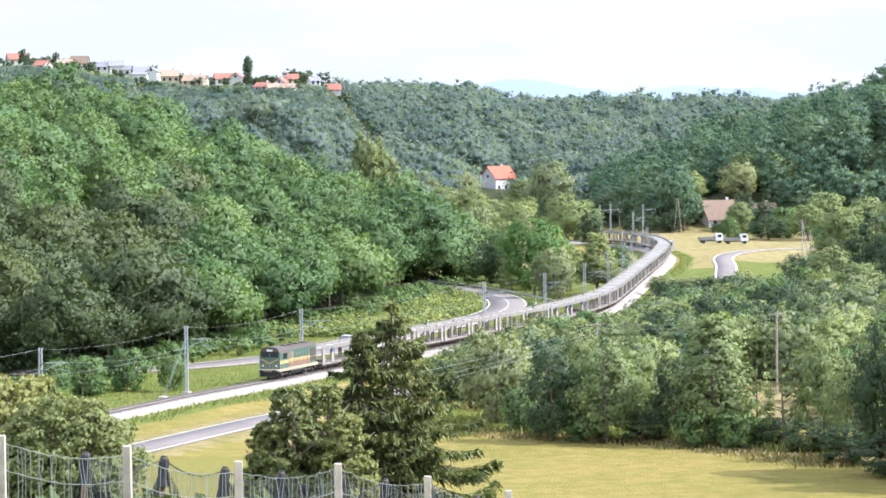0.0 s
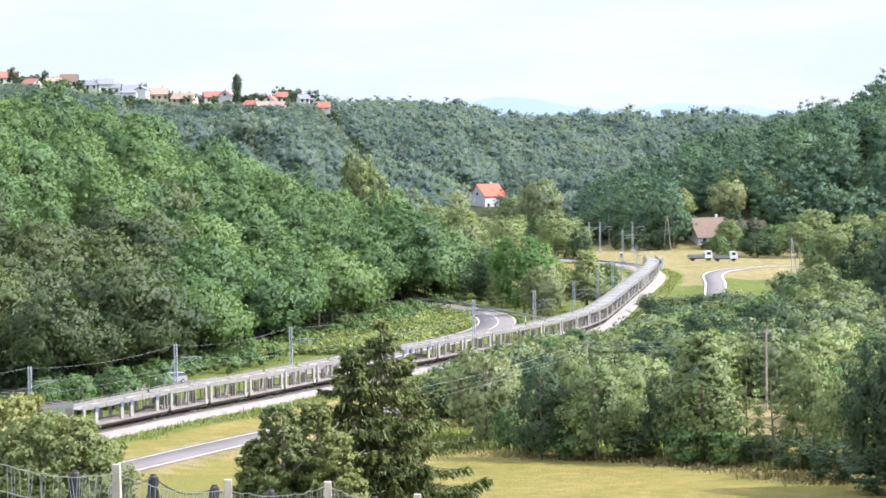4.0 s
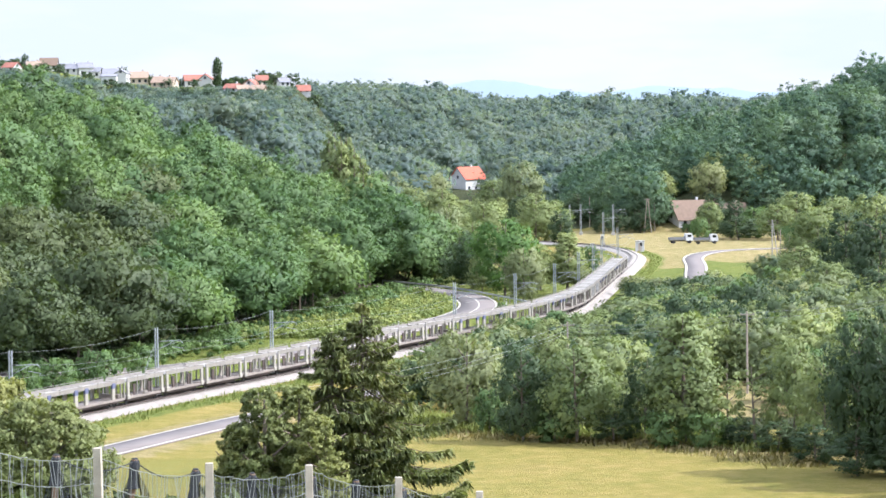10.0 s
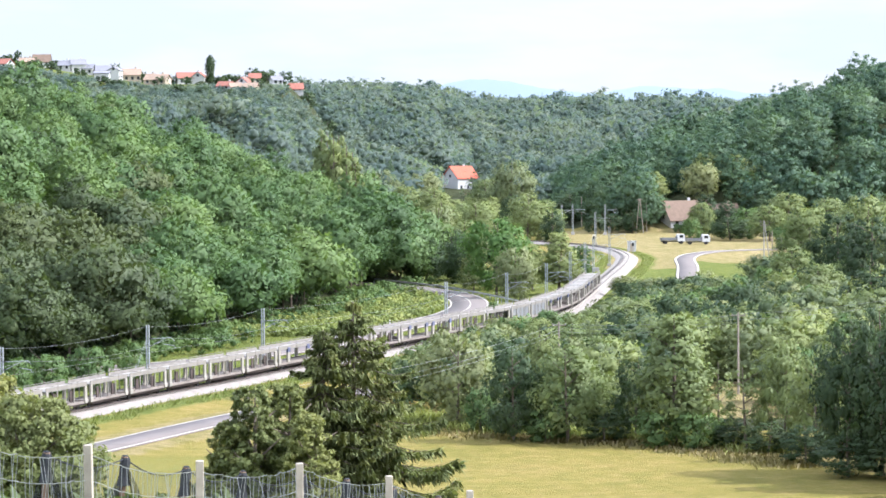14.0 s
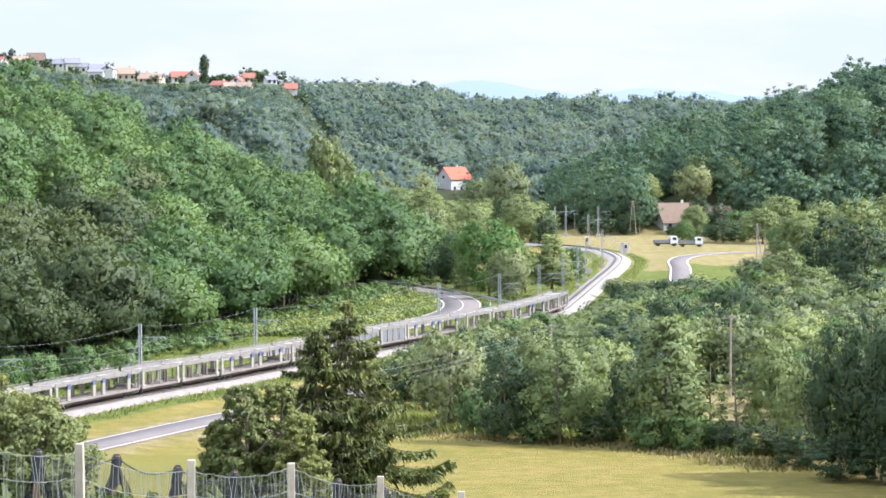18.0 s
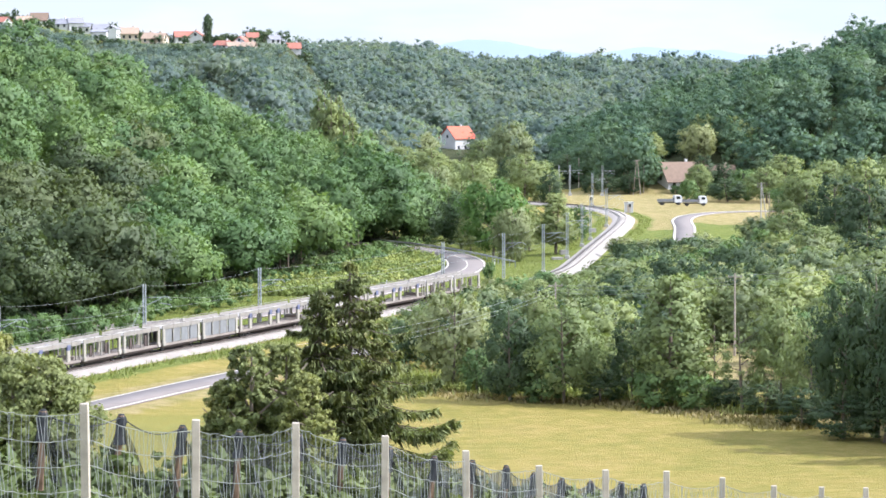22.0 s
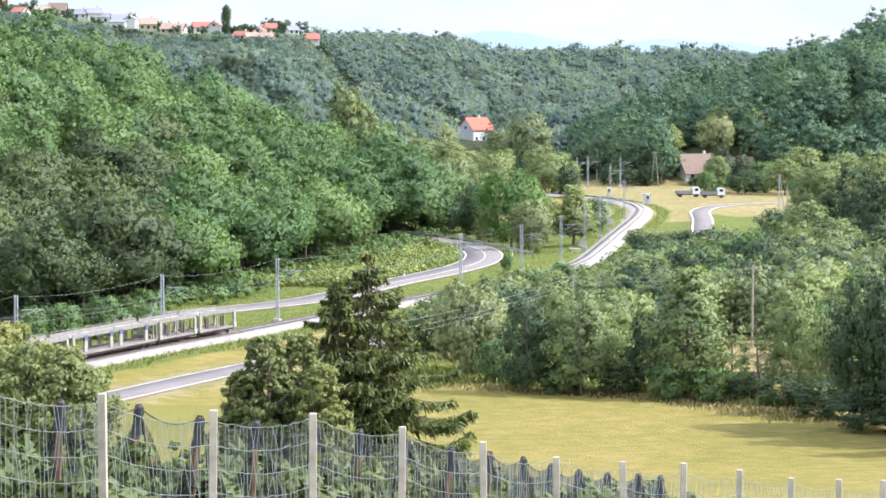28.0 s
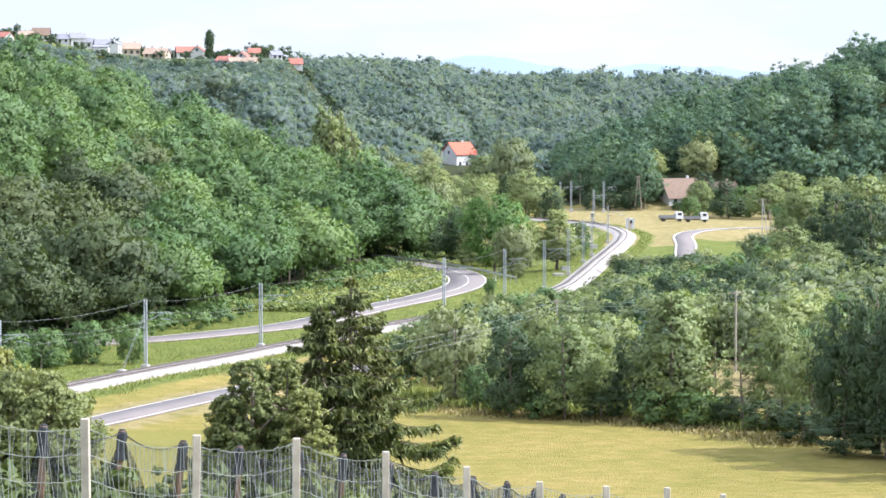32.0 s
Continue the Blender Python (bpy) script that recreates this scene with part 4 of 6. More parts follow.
def mast_model():
    mast = empty("catenary_mast")
    bm = bmesh.new()
    box(bm, -0.45, 0.45, -0.45, 0.45, -0.9, 0.25, 0.04)
    part("foundation", bm, CONCRETE, mast, "pale concrete footing")
    for sx in (-1, 1):
        bm = bmesh.new()
        box(bm, sx * 0.17 - 0.055, sx * 0.17 + 0.055, -0.10, 0.10, 0.25, 8.4)
        part("channel", bm, GALVANISED, mast)
    batten = None
    for k in range(13):
        if batten is None:
            bm = bmesh.new()
            box(bm, -0.115, 0.115, -0.085, 0.085, 0.0, 0.10)
            batten = part("batten", bm, GALVANISED, mast)
            batten.matrix_basis = pose(0, 0, 0.6)
        else:
            part_at("batten", batten, mast, pose(0, 0, 0.6 + k * 0.6))
    bm = bmesh.new()
    rod(bm, (0.2, 0, 6.7), (3.3, 0, 6.9), 0.05)
    rod(bm, (0.2, 0, 5.7), (2.6, 0, 6.85), 0.045)
    rod(bm, (2.2, 0, 6.1), (3.7, 0, 5.9), 0.04)
    rod(bm, (3.7, 0, 5.9), (3.75, 0, 5.65), 0.03)
    rod(bm, (3.3, 0, 6.9), (3.75, 0, 6.5), 0.03)
    part("cantilever", bm, GALVANISED, mast, "galvanised tube bracket")
    for z in (6.72, 5.85):
        bm = bmesh.new()
        for k in range(4):
            rod(bm, (0.28 + 0.11 * k, 0, z + 0.01 * k), (0.33 + 0.11 * k, 0, z + 0.01 * k), 0.085, 8)
        part("insulator", bm, BLACK, mast)
    tagged(mast, "grey galvanised lattice catenary mast beside the track", "catenary mast", "catenary masts")
    return mast


MASTS = [(-74, 303), (-47.4, 354.2), (-34.3, 389.9), (-21.8, 422.6), (2.8, 487), (12.9, 514.2), (20.5, 546.3), (26.5, 591.9), (31.1, 633.6), (34, 658.4), (40, 715)]
FAR_MASTS = [(39.8, 832), (26.9, 866), (33.7, 905), (37.1, 912), (46.3, 908)]


def make_masts():
    first = mast_model()
    tops = []
    for k, (x, y) in enumerate(MASTS):
        s = rail_index(x, y)
        p, d = beside(s, -2.9), RAIL_DIR[s]
        m = pose(p[0], p[1], -0.35, 0, 0, math.degrees(math.atan2(d[1], d[0])) - 90)
        mast = first if k == 0 else copy_thing(first, m)
        if k == 0:
            mast.matrix_basis = m
        tops.append((s, m))
        if k == 2:
            bm = bmesh.new()
            rod(bm, (-0.1, -0.1, 6.6), (-1.1, -4.4, -0.2), 0.018, 5)
            rod(bm, (0.1, -0.1, 6.6), (-0.9, -4.4, -0.2), 0.018, 5)
            part("guy_rod", bm, GALVANISED, mast)
            bm = bmesh.new()
            box(bm, -1.5, -0.5, -5.0, -4.0, -0.8, -0.05, 0.05)
            part("anchor_block", bm, CONCRETE, mast)
    for x, y in FAR_MASTS:
        copy_thing(first, pose(x, y, ground_at(x, y) + 0.5, 0, 0, 8))
    for name, lx, z, sag in (("contact_wire", 3.75, 5.62, 0.05), ("messenger_wire", 3.4, 6.85, 0.9), ("feeder_wire", -0.35, 8.2, 0.7)):
        bm = bmesh.new()
        for (s0, a), (s1, b) in zip(tops, tops[1:]):
            p, q = a @ Vector((lx, 0, z)), b @ Vector((lx, 0, z))
            prev = p
            for i in range(1, 9):
                t = i / 8
                c = p.lerp(q, t)
                c.z -= sag * 4 * t * (1 - t)
                rod(bm, prev, c, 0.014, 4)
                prev = c
        tagged(part(name, bm, WIRE), "thin overhead wire sagging between catenary masts", "wire", "overhead wires")


make_masts()


def wheelset(r=0.46):
    bm = bmesh.new()
    for s in (-1, 1):
        rod(bm, (s * 0.69, 0, r), (s * 0.81, 0, r), r, 16)
    rod(bm, (-0.7, 0, r), (0.7, 0, r), 0.08, 8)
    return bm


WHEELS = []


def add_wheels(thing, ys, r=0.46):
    for y in ys:
        if not WHEELS:
            k = part("wheelset", wheelset(), BLACK, thing)
            WHEELS.append(k)
            k.matrix_basis = pose(0, y, 0)
        else:
            part_at("wheelset", WHEELS[0], thing, pose(0, y, 0))


def bogie(thing, y, ys):
    bm = bmesh.new()
    for s in (-1, 1):
        box(bm, s * 1.0 - 0.09, s * 1.0 + 0.09, y + min(ys) - 0.55, y + max(ys) + 0.55, 0.42, 0.78, 0.05)
        for k in ys:
            box(bm, s * 1.12 - 0.1, s * 1.12 + 0.1, y + k - 0.2, y + k + 0.2, 0.3, 0.62)
    box(bm, -1.0, 1.0, y - 0.25, y + 0.25, 0.5, 0.8)
    part("bogie", bm, BLACK, thing)
    add_wheels(thing, [y + k for k in ys])


def buffers(thing, y, s):
    bm = bmesh.new()
    for x in (-0.875, 0.875):
        rod(bm, (x, y, 1.05), (x, y + s * 0.45, 1.05), 0.09, 8)
        rod(bm, (x, y + s * 0.45, 1.05), (x, y + s * 0.52, 1.05), 0.23, 12)
    part("buffers", bm, BLACK, thing)


def locomotive():
    """A diesel locomotive, front towards +y, on the rails' level."""
    o = empty("locomotive")
    tagged(o, "green, cream and brown six-axle diesel locomotive on rails", "locomotive")
    L = 6.6
    bm = bmesh.new()
    box(bm, -1.4, 1.4, -L, L, 0.95, 1.35, 0.04)
    part("underframe", bm, LOCO_CREAM, o, "cream sill line along the frame")
    bm = bmesh.new()
    box(bm, -1.15, 1.15, -1.7, 1.7, 0.35, 1.0, 0.15)
    part("fuel_tank", bm, BLACK, o)
    for y in (-3.9, 3.9):
        bogie(o, y, (-1.25, 1.25))
    for s in (-1, 1):
        buffers(o, s * L, s)
        bm = bmesh.new()
        box(bm, -1.3, 1.3, s * L - 0.12 if s > 0 else s * L, s * L if s > 0 else s * L + 0.12, 0.35, 1.0, 0.03)
        part("snow_plough", bm, BLACK, o)
    # cab at the front
    bm = bmesh.new()
    prism(bm, [(-1.4, 1.35), (1.4, 1.35), (1.4, 3.35), (1.05, 3.95), (0.5, 4.12), (-0.5, 4.12), (-1.05, 3.95), (-1.4, 3.35)], 3.3, 6.3)
    part("cab", bm, LOCO_GREEN, o, "dark green cab")
    bm = bmesh.new()
    box(bm, -1.42, 1.42, 6.28, 6.36, 1.95, 2.75)
    part("front_band", bm, LOCO_GREEN, o)
    bm = bmesh.new()
    for s in (-1, 1):
        v = [bm.verts.new((x, 6.375, z)) for x, z in ((s * 0.05, 2.0), (s * 1.25, 2.55), (s * 1.25, 2.72), (s * 0.05, 2.2))]
        bm.faces.new(v)
    r = bmesh.ops.extrude_face_region(bm, geom=list(bm.faces))
    bmesh.ops.translate(bm, vec=(0, 0.02, 0), verts=[g for g in r["geom"] if isinstance(g, bmesh.types.BMVert)])
    bmesh.ops.recalc_face_normals(bm, faces=bm.faces)
    part("chevron", bm, LOCO_YELLOW, o, "yellow chevron stripes")
    bm = bmesh.new()
    box(bm, -1.18, -0.06, 6.29, 6.34, 2.85, 3.55, 0.02)
    box(bm, 0.06, 1.18, 6.29, 6.34, 2.85, 3.55, 0.02)
    part("windscreen", bm, GLASS_DARK, o, "dark windscreen panes")
    for s in (-1, 1):
        bm = bmesh.new()
        box(bm, s * 1.385 - 0.02, s * 1.385 + 0.03, 3.8, 5.2, 2.55, 3.3, 0.01)
        part("cab_window", bm, GLASS_DARK, o)
        bm = bmesh.new()
        box(bm, s * 1.4 - 0.01, s * 1.4 + 0.015, 3.4, 6.2, 1.95, 2.4)
        part("cab_stripe", bm, LOCO_YELLOW, o)
        bm = bmesh.new()
        rod(bm, (s * 0.95, 6.3, 1.75), (s * 0.95, 6.4, 1.75), 0.13, 10)
        part("headlamp", bm, LAMP_GLASS, o)
    # long hood
    bm = bmesh.new()
    prism(bm, [(-1.25, 1.35), (1.25, 1.35), (1.25, 3.62), (0.9, 3.85), (-0.9, 3.85), (-1.25, 3.62)], -6.3, 3.3)
    part("hood", bm, LOCO_GREEN, o)
    for a, b, mat, nm in ((2.2, 3.25, LOCO_RED, "red_brown_panel"), (-6.0, -4.2, LOCO_ROOF, "radiator_grille"), (1.2, 1.9, LOCO_CREAM, "cream_panel")):
        for s in (-1, 1):
            bm = bmesh.new()
            box(bm, s * 1.25 - 0.015, s * 1.25 + 0.02, a, b, 1.6, 3.3)
            part(nm, bm, mat, o)
    for s in (-1, 1):
        bm = bmesh.new()
        box(bm, s * 1.25 - 0.02, s * 1.25 + 0.035, -4.1, 3.25, 2.0, 2.42)
        part("stripe", bm, LOCO_YELLOW, o, "yellow waist stripe")
        bm = bmesh.new()
        box(bm, s * 1.25 - 0.02, s * 1.25 + 0.03, -4.1, 3.25, 1.38, 1.98)
        part("lower_panel", bm, LOCO_RED, o)
        bm = bmesh.new()
        for k in range(7):
            y = -6.0 + k * 1.5
            rod(bm, (s * 1.37, y, 1.35), (s * 1.37, y, 2.25), 0.02, 5)
        rod(bm, (s * 1.37, -6.1, 2.25), (s * 1.37, 3.1, 2.25), 0.022, 5)
        part("handrail", bm, LOCO_CREAM, o)
    bm = bmesh.new()
    prism(bm, [(-1.28, 3.60), (1.28, 3.60), (0.92, 3.88), (-0.92, 3.88)], -6.32, 3.29)
    part("hood_roof", bm, LOCO_ROOF, o, "brown sooty hood roof")
    bm = bmesh.new()
    prism(bm, [(-1.43, 3.36), (-1.08, 3.98), (-0.5, 4.15), (0.5, 4.15), (1.08, 3.98), (1.43, 3.36)], 3.28, 6.33)
    part("cab_roof", bm, LOCO_ROOF, o)
    bm = bmesh.new()
    box(bm, -0.75, 0.75, -6.0, 3.1, 3.83, 3.98, 0.05)
    part("roof_ridge", bm, LOCO_ROOF, o)
    for y in (-4.8, -2.4, 0.0):
        bm = bmesh.new()
        rod(bm, (0, y, 3.96), (0, y, 4.14), 0.55, 12)
        part("roof_fan", bm, LOCO_ROOF, o)
    bm = bmesh.new()
    box(bm, -0.3, 0.3, 1.2, 2.2, 3.96, 4.2, 0.04)
    part("exhaust", bm, LOCO_ROOF, o)
    # front platform with railing, steps, hood doors, sand boxes and air tanks
    bm = bmesh.new()
    box(bm, -1.35, 1.35, 6.3, 7.0, 1.15, 1.32, 0.02)
    part("front_platform", bm, LOCO_CREAM, o)
    bm = bmesh.new()
    for px in (-1.3, -0.75, -0.25, 0.25, 0.75, 1.3):
        rod(bm, (px, 6.95, 1.32), (px, 6.95, 2.05), 0.022, 5)
    rod(bm, (-1.3, 6.95, 2.05), (1.3, 6.95, 2.05), 0.025, 5)
    rod(bm, (-1.3, 6.95, 1.68), (1.3, 6.95, 1.68), 0.02, 5)
    part("front_railing", bm, LOCO_CREAM, o, "pale tubular front railing")
    for s in (-1, 1):
        bm = bmesh.new()
        for z in (0.45, 0.75, 1.02):
            box(bm, s * 1.22 - 0.2, s * 1.22 + 0.2, 6.55, 6.9, z, z + 0.04)
        part("steps", bm, BLACK, o)
        for y in (-3.6, -2.65, -1.7, -0.75, 0.2, 1.15):
            bm = bmesh.new()
            box(bm, s * 1.27 - 0.015, s * 1.27 + 0.012, y - 0.42, y + 0.42, 2.50, 3.5, 0.01)
            door = part("hood_door", bm, LOCO_GREEN, o)
            bm = bmesh.new()
            box(bm, s * 1.295 - 0.012, s * 1.295 + 0.012, y + 0.28, y + 0.34, 2.9, 3.1)
            part("latch", bm, GALVANISED, door)
        bm = bmesh.new()
        rod(bm, (s * 1.2, -1.6, 0.82), (s * 1.2, 1.6, 0.82), 0.17, 10)
        part("air_tank", bm, BLACK, o)
        for y in (-5.7, -2.1, 2.1, 5.6):
            bm = bmesh.new()
            box(bm, s * 1.2 - 0.14, s * 1.2 + 0.14, y - 0.25, y + 0.25, 0.55, 0.98, 0.03)
            part("sand_box", bm, BLACK, o)
    bm = bmesh.new()
    box(bm, -0.42, 0.42, 6.31, 6.38, 3.62, 3.86, 0.03)
    part("number_box", bm, LAMP_GLASS, o, "pale roof headlight box")
    return o


def carrier_base(o, L, deck):
    bm = bmesh.new()
    box(bm, -1.25, 1.25, -L, L, 0.50, 0.80, 0.03)
    for s in (-1, 1):
        box(bm, s * 0.9 - 0.06, s * 0.9 + 0.06, -L * 0.7, L * 0.7, 0.32, 0.50)
    part("underframe", bm, WAGON_BROWN, o, "dark brown rusty underframe")
    bm = bmesh.new()
    box(bm, -1.4, 1.4, -L, L, 0.80, 0.92)
    for s in (-1, 1):
        box(bm, s * 1.4 - 0.04, s * 1.4 + 0.04, -L, L, 0.74, 1.02)
    part("lower_deck", bm, deck, o, "worn brown-grey lower deck")
    bm = bmesh.new()
    box(bm, -1.42, 1.42, -L, L, 2.78, 2.87)
    part("upper_deck", bm, WAGON_GREY, o)
    for s in (-1, 1):
        bm = bmesh.new()
        box(bm, s * 1.42 - 0.035, s * 1.42 + 0.035, -L, L, 2.74, 3.24, 0.01)
        for k in range(int(L * 2 / 4.8)):
            y = -L + 2.4 + k * 4.8
            box(bm, s * 1.46 - 0.03, s * 1.46 + 0.03, y - 0.05, y + 0.05, 2.66, 3.42)
        rod(bm, (s * 1.42, -L, 3.42), (s * 1.42, L, 3.42), 0.03, 5)
        part("deck_side", bm, WAGON_GREY, o, "pale grey upper deck side rail")
    for k in (-L * 0.45, L * 0.35):
        bm = bmesh.new()
        box(bm, -1.1, 1.1, k - 1.2, k + 1.2, 2.875, 2.92)
        part("deck_plate", bm, WAGON_WHITE, o)


def long_carrier():
    """A long open double-deck car carrier with blue-capped pillars."""
    o = empty("car_carrier_wagon")
    tagged(o, "empty two-deck car carrier wagon with blue-capped pillars", "railway wagon", "car carrier wagons")
    L = 11.45
    carrier_base(o, L, WAGON_DECK)
    for y in (-8.9, 8.9):
        bogie(o, y, (-0.9, 0.9))
    for s in (-1, 1):
        for y in (-8.3, -1.3, 1.3, 8.0):
            bm = bmesh.new()
            box(bm, s * 1.38 - 0.13, s * 1.38 + 0.13, y - 0.38, y + 0.38, 1.0, 2.74, 0.03)
            p = part("pillar", bm, WAGON_WHITE, o)
            bm = bmesh.new()
            box(bm, s * 1.42 - 0.12, s * 1.42 + 0.14, y - 0.42, y + 0.42, 2.34, 2.96, 0.03)
            part("cap", bm, WAGON_BLUE, p, "blue pillar cap")
        for y in (-11.2, -10.3):
            bm = bmesh.new()
            box(bm, s * 1.38 - 0.07, s * 1.38 + 0.07, y - 0.1, y + 0.1, 1.0, 2.74)
            part("end_post", bm, WAGON_GREY, o)
    for s in (-1, 1):
        bm = bmesh.new()
        box(bm, s * 1.38 - 0.12, s * 1.38 + 0.12, 10.8, 11.35, 0.9, 2.74, 0.03)
        part("end_pillar", bm, WAGON_WHITE, o, "white end pillar")
    for y in (-10.4, 10.4):
        bm = bmesh.new()
        box(bm, -1.3, 1.3, y - 0.5, y + 0.5, 1.08, 1.5, 0.05)
        part("loading_flap", bm, WAGON_DECK, o)
    return o


def short_carrier(panels):
    """One half of an articulated double-deck car carrier."""
    o = empty("car_carrier_unit")
    tagged(o, "car carrier half with grey mesh side panels" if panels else "empty two-deck car carrier half with white end pillars", "railway wagon", "car carrier wagons")
    L = 5.06
    carrier_base(o, L, WAGON_DECK)
    add_wheels(o, (-4.0, 4.0))
    for s in (-1, 1):
        for y in (-4.76, 4.76):
            bm = bmesh.new()
            box(bm, s * 1.38 - 0.12, s * 1.38 + 0.12, y - 0.28, y + 0.28, 0.9, 2.74, 0.03)
            p = part("end_pillar", bm, WAGON_WHITE, o, "white end pillar")
            bm = bmesh.new()
            box(bm, s * 1.44 - 0.14, s * 1.44 + 0.14, y - 0.38, y + 0.38, 0.72, 1.25, 0.06)
            part("foot", bm, WAGON_WHITE, p)
        for y in (-1.9, 0.2, 2.2):
            bm = bmesh.new()
            box(bm, s * 1.38 - 0.05, s * 1.38 + 0.05, y - 0.09, y + 0.09, 1.0, 2.74)
            part("post", bm, WAGON_GREY, o)
        if panels:
            for y in (-3.63, -1.21, 1.21, 3.63):
                bm = bmesh.new()
                box(bm, s * 1.36 - 0.02, s * 1.36 + 0.02, y - 1.08, y + 1.08, 1.06, 2.72)
                part("mesh_panel", bm, WAGON_PANEL, o, "grey perforated side panel")
    for a, b in ((-2.3, -1.2), (2.3, 3.0)):
        bm = bmesh.new()
        box(bm, -1.25, -1.15, a, b, 1.1, 2.4)
        part("dark_plate", bm, WAGON_BROWN, o, "dark upright plate between the decks")
    return o


TRAIN_ORDER = "A BB BB BB A BB BB BB BB BB A BB A BB CC A BB A BB".split()
TRAIN = []          # thing, half length, place of its middle behind the front


def make_train():
    loco = locomotive()
    TRAIN.append((loco, 6.6, 7.1))
    made = {}
    back = 14.8
    for word in TRAIN_ORDER:
        for k in word:
            half, gap = (11.45, 0.5) if k == "A" else (5.30, 0.40)
            if k not in made:
                made[k] = long_carrier() if k == "A" else short_carrier(k == "C")
                o = made[k]
            else:
                o = copy_thing(made[k], pose(0, 0, 0))
            TRAIN.append((o, half, back + half + gap / 2))
            back += 2 * half + gap


make_train()
START = float(rail_index(-28.8, 406.0))


def run(t):
    """Metres that the train has gone after t seconds; it slows a little, then gathers speed."""
    return 16.6 * t - 0.04 * t * t + 0.4 * (math.sqrt((t - 18.5) ** 2 + 4.0) + t - 18.5) + 0.06 * max(0.0, t - 19.0) ** 2


def train_pose(back, half, t):
    s = START - run(t) + back
    a, b = rail_point(s - half * 0.75), rail_point(s + half * 0.75)
    m = (a + b) / 2
    d = a - b
    return pose(m[0], m[1], 0.0, 0, 0, math.degrees(math.atan2(d[1], d[0])) - 90)


# ---- foreground: fence, orchard and trees on the slope ----
FENCE_A, FENCE_STEP = Vector((-4.22, 37.0, 0)), Vector((1.141, 2.241, 0))


def fence_spot(i):
    p = FENCE_A + FENCE_STEP * i
    top = 30.14 - 0.40 * i + 0.005 * i * i + float(np.interp(i, [0, 1, 2, 3, 4, 6, 8, 10, 17], [0, -0.07, 0.10, 0, -0.16, -0.27, -0.33, -0.50, -0.7]))
    return Vector((p.x, p.y, top))


def make_fence():
    rng = np.random.default_rng(12)
    fence = empty("wire_fence")
    tagged(fence, "wire mesh fence with pale concrete posts on the slope", "fence")
    for i in range(-4, 18):
        t = fence_spot(i)
        t.z += rng.uniform(-0.06, 0.06)
        bm = bmesh.new()
        box(bm, -0.05, 0.05, -0.045, 0.045, -2.3, 0.0, 0.008)
        p = part("post", bm, POST_WOOD, fence)
        p.matrix_basis = pose(t.x, t.y, t.z, rng.uniform(-0.8, 0.8), rng.uniform(-0.8, 0.8), rng.uniform(-8, 8))
    for i in range(-4, 17):
        a, b = fence_spot(i), fence_spot(i + 1)
        bm = bmesh.new()
        levels = [-0.12 - 0.30 * k for k in range(7)]
        n = 27
        cols = []
        for j in range(n + 1):
            f = j / n
            c = a.lerp(b, f)
            c += Vector((rng.normal() * 0.012, rng.normal() * 0.012, -0.10 * math.sin(math.pi * f)))
            cols.append(c)
        for j in range(1, n):
            k = cols[j]
            w = rng.normal() * 0.03
            prev = k + Vector((0, 0, levels[0]))
            for z in levels[1:]:
                q = k + Vector((w * math.sin(z * 4), w * 0.5, z))
                rod(bm, prev, q, 0.0036, 3)
                prev = q
        for z in levels:
            for j in range(0, n, 2):
                rod(bm, cols[j] + Vector((0, 0, z)), cols[min(n, j + 2)] + Vector((0, 0, z + rng.normal() * 0.008)), 0.0056, 3)
        part("mesh_panel", bm, WIRE, fence, "sagging galvanised wire mesh")


make_fence()
CAPS = [(-5.47, 43.0, 29.36), (-4.58, 44.8, 29.1), (-3.85, 46.5, 28.75), (-3.12, 48.2, 28.49), (-2.28, 50.0, 28.22), (-1.64, 51.8, 27.94), (-0.9, 53.5, 27.59), (-0.14, 55.2, 27.23), (0.54, 57.0, 26.93), (1.2, 58.8, 26.61), (1.78, 60.5, 26.26), (2.38, 62.2, 25.93), (3.03, 64.0, 25.64), (3.76, 65.8, 25.39), (4.34, 67.5, 25.12)]


